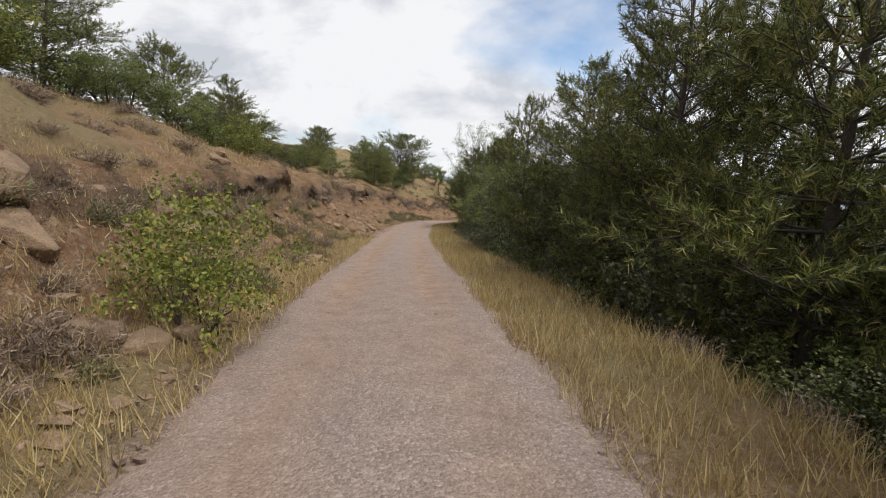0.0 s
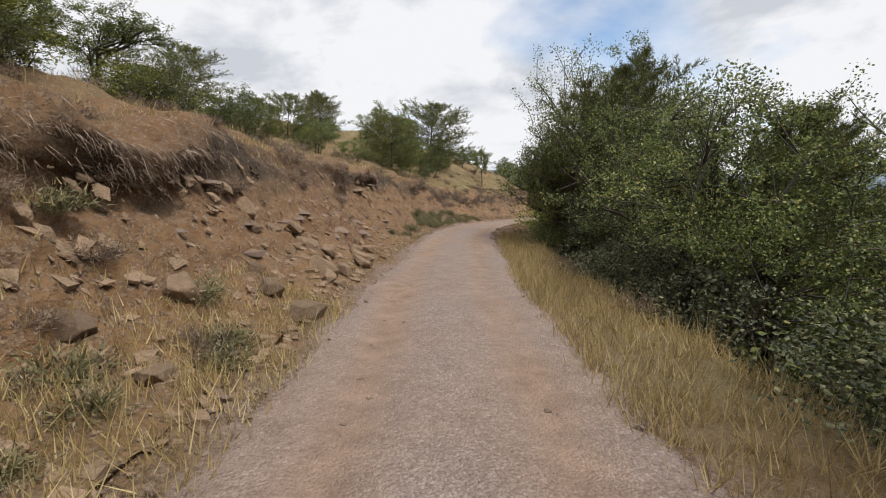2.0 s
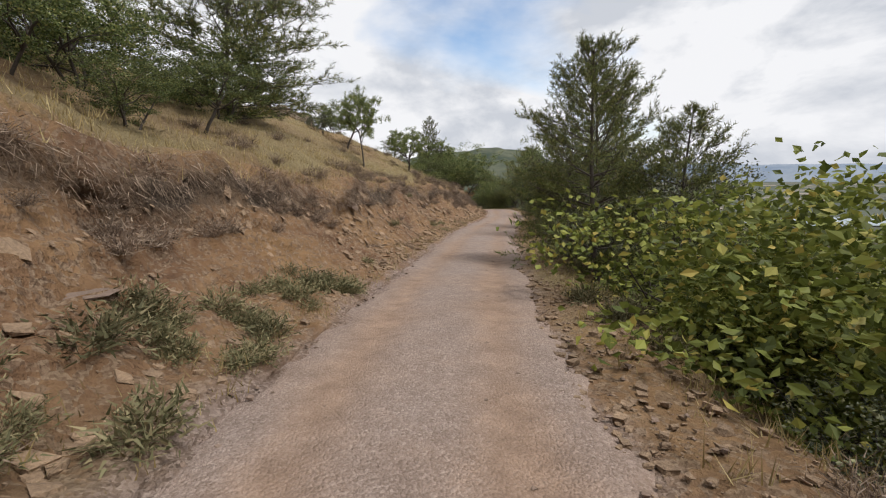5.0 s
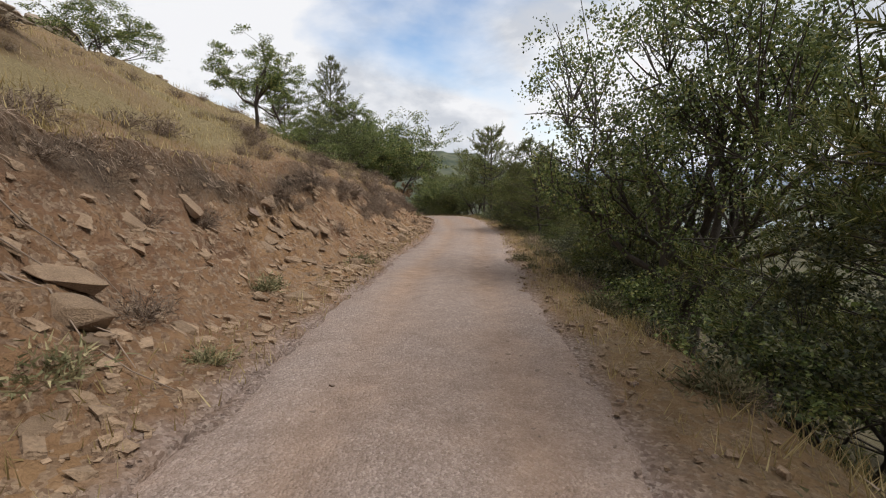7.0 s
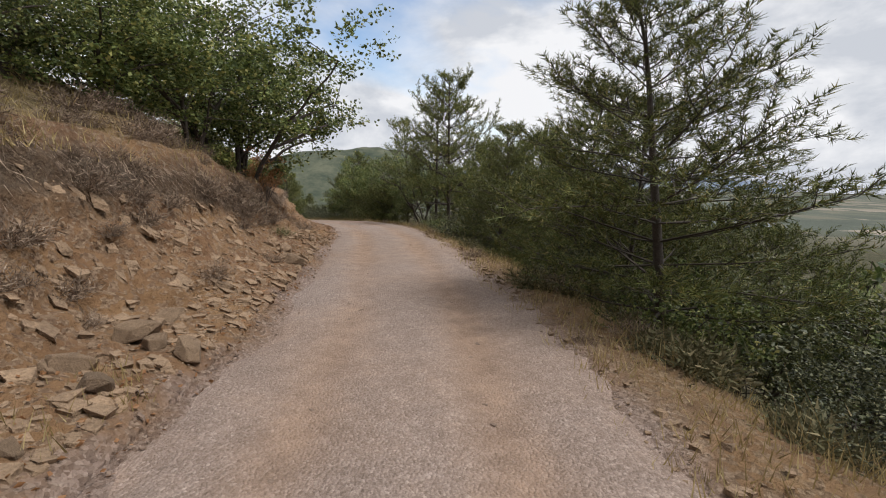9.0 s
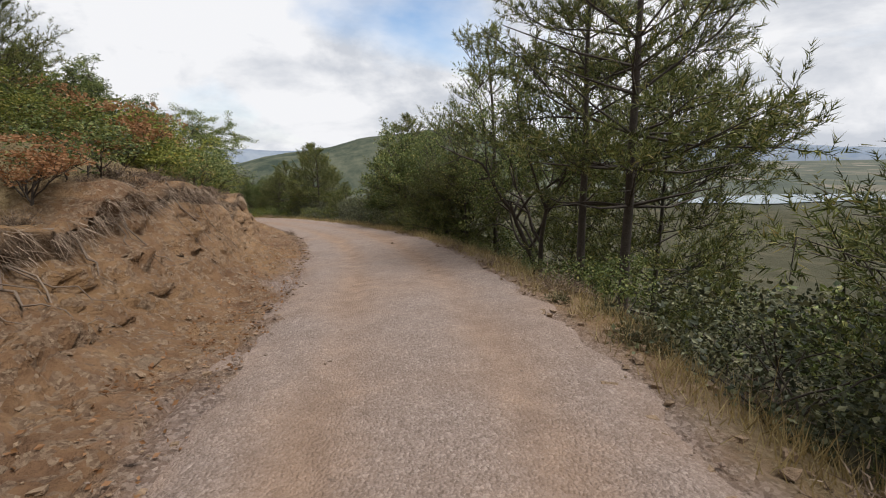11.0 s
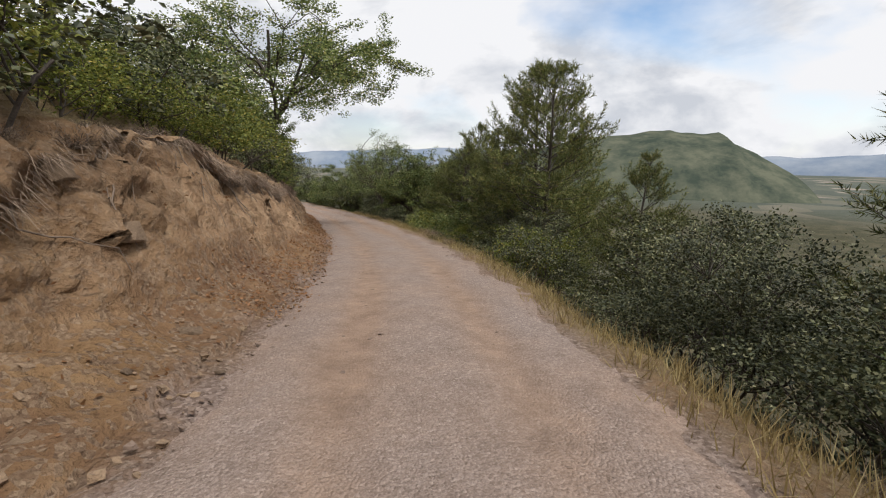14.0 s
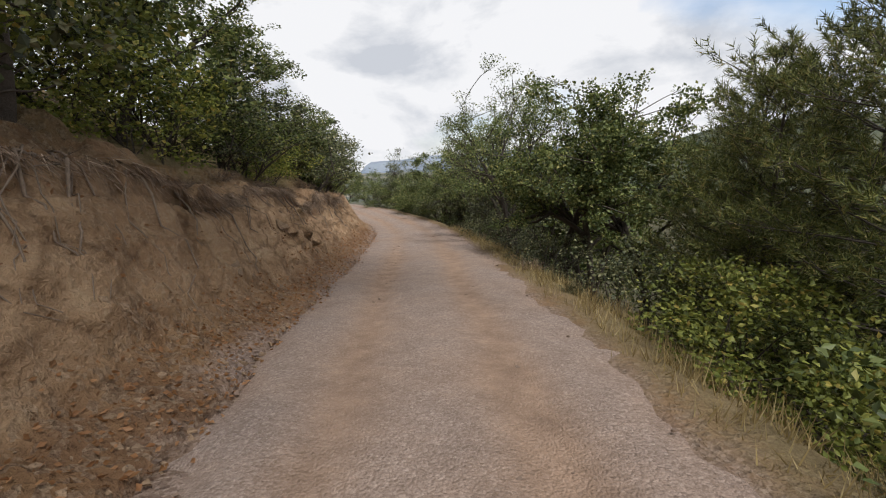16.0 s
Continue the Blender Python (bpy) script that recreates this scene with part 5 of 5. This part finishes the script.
for u0, d0, size in ((9.2, 3.03, 0.62), (9.15, 2.99, 0.46), (8.88, 2.93, 0.4), (8.93, 2.75, 0.44), (9.16, 3.56, 0.36), (9.12, 3.80, 0.4), (9.2, 2.62, 0.3), (9.6, 3.19, 0.34), (9.56, 2.27, 0.3), (9.48, 3.16, 0.3), (9.44, 2.58, 0.24)):
    stone(BLOCKS, u0, -d0, size, "large ochre sandstone block on the scree bank", "bank rocks", 0.1, rng)
for u0, d0, size in ((0.52, 2.87, 0.5), (0.5, 3.14, 0.45), (0.66, 5.46, 0.8), (0.64, 5.03, 0.7), (1.72, 6.60, 0.5), (1.8, 6.70, 0.4), (1.08, 5.03, 0.7), (1.05, 5.35, 0.6)):
    stone(BLOCKS, u0, -d0, size, "weathered layered rock jutting out under the turf", "bank rocks", 0.5, rng)
for u0, d0, size in ((14.56, 4.79, 0.34), (14.52, 5.50, 0.3), (14.6, 3.97, 0.2), (14.52, 3.37, 0.2), (14.57, 3.20, 0.18), (16.84, 3.54, 0.18), (16.72, 4.24, 0.34), (17.05, 4.63, 0.4)):
    stone(PALE_SLABS, u0, -d0, size, "pale stone loosened from the clay bank", "bank rocks", 0.3, rng)
stone(BLOCKS, 13.34, -5.53, 0.6, "rounded ochre boulder stuck in the clay bank", "bank rocks", 0.0, rng)
for k in range(12):
    stone(PALE_SLABS, rng.uniform(11.2, 17.0), -rng.uniform(1.85, 3.6), 0.08 + 0.22 * rng.random() ** 2, "pale stone on the sandy verge", "bank rocks", 0.3, rng)


# ---- pebbles, one heap each ----
LUMP = np.array([(x, y, z) for z in (-1, 1) for y in (-1, 1) for x in (-1, 1)], float)
LUMP_F = np.array([(0, 2, 1), (1, 2, 3), (4, 5, 6), (5, 7, 6), (0, 1, 4), (1, 5, 4), (2, 6, 3), (3, 6, 7), (0, 4, 2), (2, 4, 6), (1, 3, 5), (3, 7, 5)])


def pebbles(name, label, u, lat, size, material, seed, lift=0.0):
    r = np.random.default_rng(seed)
    n, lat = len(u), up_bank(u, lat)
    x, y = np.interp(u, UU, CX) + np.interp(u, UU, RX) * lat, np.interp(u, UU, CY) + np.interp(u, UU, RY) * lat
    z = height(x, y)[0] + lift
    e = 0.12
    tx, ty = (height(x + e, y)[0] - height(x - e, y)[0]) / (2 * e), (height(x, y + e)[0] - height(x, y - e)[0]) / (2 * e)
    shape = LUMP[None] * r.uniform(0.45, 1.0, (n, 8, 1)) * np.array([0.9, 0.7, 0.38]) + r.normal(0, 0.12, (n, 8, 3))
    shape = shape * size[:, None, None]
    a = r.uniform(0, 6.28, n)
    c, s = np.cos(a)[:, None], np.sin(a)[:, None]
    px, py = shape[..., 0] * c - shape[..., 1] * s, shape[..., 0] * s + shape[..., 1] * c
    lie = np.clip(np.stack([tx, ty]), -1.2, 1.2) * 0.75
    v = np.stack([px + x[:, None], py + y[:, None], shape[..., 2] + px * lie[0][:, None] + py * lie[1][:, None] + (z + size * 0.08)[:, None]], -1)
    f = (LUMP_F[None] + (np.arange(n) * 8)[:, None, None]).reshape(-1, 3)
    return tagged(new(name, mesh_from(name, v.reshape(-1, 3), f, material)), label, "stones", kind="stuff")


r = np.random.default_rng(41)
n = 15000
u = r.uniform(0, 11, n)
keep = r.random(n) < np.where((u > 2.4) & (u < 5), 0.9, np.where((u > 6) & (u < 10.8), 1.0, 0.45))
u = u[keep]
pebbles("bank_stones", "angular red and ochre stones strewn over the bank", u, -(2.2 + 3.8 * r.random(len(u)) ** 1.5), 0.012 + 0.10 * r.random(len(u)) ** 3.4, STONE, 42)
u = r.uniform(10.6, 18, 3600)
pebbles("bank_stones", "small stones on the sandy apron beside the road", u, -(1.8 + 2.4 * r.random(len(u)) ** 1.3), 0.010 + 0.04 * r.random(len(u)) ** 4, STONE, 43)
u = np.concatenate([r.uniform(3.9, 6.0, 2200), r.uniform(6.0, 13, 2800)])
pebbles("verge_stones", "reddish stones strewn over the outer verge", u, 0.9 + 1.5 * r.random(len(u)) ** 1.1, 0.010 + 0.065 * r.random(len(u)) ** 3, STONE, 45, 0.01)
u = r.uniform(-0.5, 19, 11000)
pebbles("loose_gravel", "loose grey gravel on the dirt road", u, r.uniform(-2.3, 1.7, len(u)), 0.008 + 0.032 * r.random(len(u)) ** 3, SLATE, 44, 0.035)


# ---- grass ----
def grass(name, label, u, lat, tall, thick, material, seed, each=7, spread=0.07):
    r, lat = np.random.default_rng(seed), up_bank(u, lat)
    x, y = np.interp(u, UU, CX) + np.interp(u, UU, RX) * lat, np.interp(u, UU, CY) + np.interp(u, UU, RY) * lat
    z = height(x, y)[0]
    base = np.repeat(np.stack([x, y, z - 0.02], 1), each, 0) + r.normal(0, spread, (len(x) * each, 3)) * np.array([1, 1, 0.1])
    way = r.normal(0, 0.38, (len(base), 3))
    way[:, 2] = 1
    way /= np.linalg.norm(way, axis=1)[:, None]
    h = np.repeat(tall, each) * r.uniform(0.5, 1.2, len(base))
    heap = Heap()
    blades(heap, base, way, h, np.full(len(base), thick), r)
    return tagged(new(name, heap.mesh(name, material)), label, "grass", kind="stuff")


r = np.random.default_rng(51)


def strip(n, u0, u1, l0, l1, power=1.0):
    return r.uniform(u0, u1, n), l0 + (l1 - l0) * r.random(n) ** power


u, lat = strip(5200, -1, 4.3, 1.4, 3.3, 1.2)
grass("verge_grass", "dry yellow grass along the road edge", u, lat, r.uniform(0.12, 0.36, len(u)), 0.011, STRAW, 52, 8)
u, lat = strip(3000, -1, 2.8, -1.85, -4.0, 1.2)
grass("verge_grass", "dry yellow grass at the foot of the bank", u, lat, r.uniform(0.1, 0.3, len(u)), 0.011, STRAW, 53, 8)
u, lat = strip(2200, 5.2, 11, 1.45, 3.2, 0.7)
grass("verge_grass", "sparse dry grass on the outer verge", u, lat, r.uniform(0.1, 0.3, len(u)), 0.011, STRAW, 54)
u, lat = strip(2800, 11, 18.5, 1.9, 2.9, 0.9)
grass("verge_grass", "dry grass fringe on the outer verge", u, lat, r.uniform(0.12, 0.34, len(u)), 0.011, STRAW, 55)
u, lat = strip(12000, 1.5, 11, -5.9, -22, 1.6)
grass("hill_grass", "dry straw-coloured grass over the hillside", u, lat, r.uniform(0.1, 0.26, len(u)), 0.016, STRAW, 56, 6, 0.16)
u, lat = strip(2600, -0.6, 2.6, -3.0, -7.0)
grass("bank_grass", "dry grass between the stones of the bank", u, lat, r.uniform(0.08, 0.24, len(u)), 0.012, STRAW, 58, 6, 0.1)
u, lat = strip(900, 2.6, 9.5, -2.0, -3.0)
grass("verge_grass", "scattered dry grass at the foot of the bank", u, lat, r.uniform(0.08, 0.22, len(u)), 0.011, STRAW, 57, 6)


# ---- low brush ----
BRUSH = [brush_meshes(s, count=170) for s in (61, 62, 63)]
SAGE_BRUSH = [brush_meshes(s, h=0.5, spread=0.5, count=170, material=SAGE, leafy=1) for s in (64, 65)]


def cushion(meshes, u, lat, size, label, group, squash=1.0, rng=None):
    x, y, z = spot(u, float(up_bank(u, lat)))
    ob = new("low_brush", meshes[int(rng.integers(len(meshes)))])
    ob.matrix_basis = pose(x, y, z - 0.04, 0, 0, float(rng.uniform(0, 360))) @ Matrix.Diagonal((size, size, size * squash, 1))
    return tagged(ob, label, "brush", group)


rng = np.random.default_rng(71)
for k in range(120):
    u0 = float(rng.uniform(-0.4, 10.8))
    cushion(BRUSH, u0, -6.0 + float(rng.normal(0.25, 0.45)), float(rng.uniform(0.4, 0.9)), "grey-brown dry brush hanging over the bank edge", "dry brush", 0.8, rng)
for k in range(56):
    u0 = float(rng.uniform(-0.4, 2.6))
    cushion(BRUSH if k % 3 else SAGE_BRUSH, u0, -float(rng.uniform(2.8, 6.2)), float(rng.uniform(0.4, 1.0)), "low dry brush on the stony bank", "dry brush", 1.0, rng)
for k in range(26):
    cushion(SAGE_BRUSH, float(rng.uniform(3.9, 6.2)), -float(rng.uniform(2.2, 3.9)), float(rng.uniform(0.5, 1.1)), "olive-green low brush at the foot of the bank", "green brush", 0.8, rng)
for k in range(44):
    cushion(BRUSH if k % 4 else SAGE_BRUSH, float(rng.uniform(3.4, 11.0)), -float(rng.uniform(2.5, 6.0)), float(rng.uniform(0.35, 0.9)), "small dry brush rooted in the bank", "dry brush", 0.9, rng)
for k in range(20):
    u0 = float(rng.uniform(11.2, 15.2))
    cushion(BRUSH, u0, -6.0 - float(rng.uniform(-0.1, 0.9)), float(rng.uniform(0.4, 0.8)), "grey-brown dry brush on top of the clay bank", "dry brush", 0.9, rng)


def brush_heap(name, label, meshes, places, seed):
    """Matted brush that nobody could count, joined."""
    r2 = np.random.default_rng(seed)
    heap = Heap()
    data = []
    for me in meshes:
        v = np.zeros(len(me.vertices) * 3, np.float32)
        me.vertices.foreach_get("co", v)
        data.append(v.reshape(-1, 3))
    for u0, lat0, size, squash in places:
        x, y, z = spot(u0, float(up_bank(u0, lat0)))
        v = data[int(r2.integers(len(data)))]
        a = float(r2.uniform(0, 6.28))
        w = np.stack([v[:, 0] * math.cos(a) - v[:, 1] * math.sin(a), v[:, 0] * math.sin(a) + v[:, 1] * math.cos(a), v[:, 2] * squash], 1) * size + np.array([x, y, z - 0.04])
        heap.add(w, np.arange(len(w)).reshape(-1, 3))
    return tagged(new(name, heap.mesh(name, meshes[0].materials[0])), label, "brush", kind="stuff")


def scatter(n, u0, u1, l0, l1, s0, s1, squash=0.9):
    return [(float(rng.uniform(u0, u1)), float(rng.uniform(l0, l1)), float(rng.uniform(s0, s1)), squash) for _ in range(n)]


brush_heap("matted_brush", "matted grey-brown brush covering the bank", BRUSH, scatter(90, 8.7, 10.6, -7.2, -4.3, 0.6, 1.15) + scatter(70, 6.0, 9.0, -7.0, -5.4, 0.5, 0.95), 81)
brush_heap("bank_brush", "grey-brown matted brush growing over the stony bank", BRUSH, scatter(110, -0.4, 2.5, -6.2, -2.9, 0.35, 0.8) + scatter(26, 3.4, 6.2, -6.2, -4.6, 0.5, 1.1), 86)
brush_heap("bank_brush", "low olive-green brush on the stony bank", SAGE_BRUSH, scatter(46, -0.4, 2.6, -6.0, -2.5, 0.4, 0.9) + scatter(64, 4.3, 5.8, -3.6, -2.2, 0.4, 0.85), 87)
brush_heap("hill_brush", "dark low brush scattered on the grassy hillside", BRUSH, scatter(40, 6.0, 9.8, -14, -6.5, 0.4, 1.0) + scatter(120, -0.3, 5.6, -10.5, -6.2, 0.4, 1.0), 82)
brush_heap("verge_brush", "low grey-green brush along the outer verge", SAGE_BRUSH, scatter(40, 5.5, 8.6, 1.7, 2.8, 0.4, 0.9) + scatter(26, 8.8, 10.2, 2.3, 3.6, 0.6, 1.2) + scatter(30, 10.4, 18.5, 2.0, 3.0, 0.4, 0.9), 83)
brush_heap("verge_brush", "dry twiggy brush along the outer verge", BRUSH, scatter(30, 0.0, 5.0, 2.6, 3.9, 0.5, 1.1) + scatter(60, 5.2, 18.5, 2.0, 3.2, 0.4, 1.0), 84)
brush_heap("matted_brush", "dry brush hanging over the top of the clay bank", BRUSH, [(q, -6.0 - float(rng.uniform(-0.5, 0.5)), float(rng.uniform(0.35, 0.75)), 0.8) for q in np.linspace(11.3, 18.4, 96)], 85)
cushion(BRUSH, 13.36, -2.2, 0.5, "small dry brush standing at the road edge", "dry brush", 1.1, rng)


# ---- tall dry stalks, fallen leaves, roots ----
r = np.random.default_rng(91)
u, lat = strip(260, -0.5, 5.2, 2.0, 3.5)
grass("dry_stalks", "tall dry stalks on the outer verge", u, lat, r.uniform(0.4, 0.85, len(u)), 0.007, STRAW, 92, 5, 0.08)
u, lat = strip(160, 6.0, 18.0, 2.0, 3.0)
grass("dry_stalks", "tall dry stalks on the outer verge", u, lat, r.uniform(0.3, 0.7, len(u)), 0.007, STRAW, 93, 5, 0.08)


def litter(name, label, u, lat, material, seed, size=0.06):
    r2, lat = np.random.default_rng(seed), up_bank(u, lat)
    x, y = np.interp(u, UU, CX) + np.interp(u, UU, RX) * lat, np.interp(u, UU, CY) + np.interp(u, UU, RY) * lat
    z = height(x, y)[0] + 0.025
    way = r2.normal(0, 1, (len(x), 3)) * np.array([1, 1, 0.25])
    way /= np.linalg.norm(way, axis=1)[:, None]
    heap = Heap()
    L = size * r2.uniform(0.6, 1.2, len(x))
    leaves(heap, np.stack([x, y, z], 1), way, L, L * 0.6, r2)
    return tagged(new(name, heap.mesh(name, material)), label, "leaf litter", kind="stuff")


u, lat = strip(5200, 14.6, 18.5, -1.5, -4.0)
litter("fallen_leaves", "rust-brown fallen leaves beside the road", u, lat, AUTUMN_LEAF, 94)
u, lat = strip(1500, 13.6, 18.5, -2.6, -6.0)
litter("fallen_leaves", "rust-brown fallen leaves caught on the clay bank", u, lat, AUTUMN_LEAF, 90)
u, lat = strip(1800, 8.8, 12.5, -1.8, -3.4)
litter("fallen_leaves", "brown fallen leaves at the foot of the bank", u, lat, AUTUMN_LEAF, 95, 0.05)


def roots(name, label, starts, seed):
    """Bare roots that crawl down the cut bank."""
    r2 = np.random.default_rng(seed)
    heap = Heap()
    for u0 in starts:
        crest = float(np.interp(u0, BANK[:, 0], BANK[:, 3]))
        foot = float(np.interp(u0, BANK[:, 0], BANK[:, 1]))
        n = 9
        f = np.linspace(0, float(r2.uniform(0.5, 1.0)), n)
        uu2 = u0 + np.cumsum(r2.normal(0, 0.018, n))
        l2 = -(crest + 0.05 + (foot - crest) * f)
        x, y = np.interp(uu2, UU, CX) + np.interp(uu2, UU, RX) * l2, np.interp(uu2, UU, CY) + np.interp(uu2, UU, RY) * l2
        z = height(x, y)[0] + 0.03
        tube(heap, np.stack([x, y, z], 1), np.linspace(float(r2.uniform(0.008, 0.024)), 0.004, n), 5)
    return tagged(new(name, heap.mesh(name, ROOT, True)), label, "roots", kind="stuff")


roots("roots", "thin bare roots hanging down the clay bank", np.random.default_rng(96).uniform(11.4, 18.4, 120), 97)
def fringe(name, label, spans, each, long_, material, width, seed):
    """Dead grass and rootlets that hang from the edge of the turf."""
    r2 = np.random.default_rng(seed)
    u = np.concatenate([r2.uniform(a, b, int((b - a) * each)) for a, b in spans])
    foot, crest = np.interp(u, BANK[:, 0], BANK[:, 1]), np.interp(u, BANK[:, 0], BANK[:, 3])
    d = crest + (crest - foot) * r2.normal(-0.03, 0.05, len(u))
    cx, cy, rx, ry = (np.interp(u, UU, v) for v in (CX, CY, RX, RY))
    x, y = cx - rx * d, cy - ry * d
    z = height(x, y)[0]
    out = np.interp(u, *HANG) * overhang((d - foot) / (crest - foot), x, y)
    base = np.stack([x + rx * out, y + ry * out, z], 1)
    way = np.stack([rx * 0.55, ry * 0.55, np.full(len(u), -0.75)], 1) + r2.normal(0, 0.33, (len(u), 3))
    way /= np.linalg.norm(way, axis=1)[:, None]
    heap = Heap()
    blades(heap, base, way, r2.uniform(*long_, len(u)), np.full(len(u), width), r2)
    return tagged(new(name, heap.mesh(name, material)), label, "hanging roots", kind="stuff")


fringe("hanging_roots", "grey-brown rootlets and dead grass hanging from the turf edge", ((2.3, 6.0), (6.0, 8.6), (8.6, 11.0)), 2400, (0.06, 0.28), DRY_TWIG, 0.008, 121)
fringe("hanging_roots", "dark rootlets hanging over the top of the clay bank", ((11.0, 18.6),), 1900, (0.1, 0.4), DRY_TWIG, 0.008, 122)
roots("roots", "twisted dead roots on the scree bank", np.random.default_rng(98).uniform(6.4, 9.6, 9), 99)


# ---- dry stone wall on the hillside ----
WALL_STONES = [rock_mesh(s, 0.55, GREY_STONE) for s in (101, 102, 103, 104)]


def stone_wall(u0, u1, lat, tall, seed):
    r2 = np.random.default_rng(seed)
    x0, y0, z0 = spot((u0 + u1) / 2, lat)
    wall = new("stone_wall")
    wall.matrix_basis = pose(x0, y0, z0)
    length = abs(np.interp(u1, UU, METRES) - np.interp(u0, UU, METRES)) * 1.05
    courses, per = int(tall / 0.17), int(length / 0.42)
    for c in range(courses):
        for k in range(per):
            q = u0 + (u1 - u0) * (k + 0.5 * (c % 2) + float(r2.uniform(-0.12, 0.12))) / per
            if c == courses - 1 and r2.random() < 0.35:
                continue
            x, y, z = spot(q, lat)
            ob = part("stone", WALL_STONES[int(r2.integers(4))], wall)
            turn = math.degrees(math.atan2(float(np.interp(q, UU, TY)), float(np.interp(q, UU, TX))))
            m = pose(x - x0, y - y0, z - z0 + 0.05 + c * 0.165, float(r2.uniform(-6, 6)), float(r2.uniform(-6, 6)), turn + float(r2.uniform(-12, 12)))
            ob.matrix_basis = m @ Matrix.Diagonal((0.58 * float(r2.uniform(0.8, 1.15)), 0.5, 0.42, 1))
    return tagged(wall, "old dry stone terrace wall on the grassy hillside", "stone wall")


stone_wall(8.3, 9.4, -16.0, 1.0, 111)
stone_wall(9.9, 10.7, -15.0, 0.9, 112)
stone_wall(4.95, 5.15, -14.0, 0.8, 113)
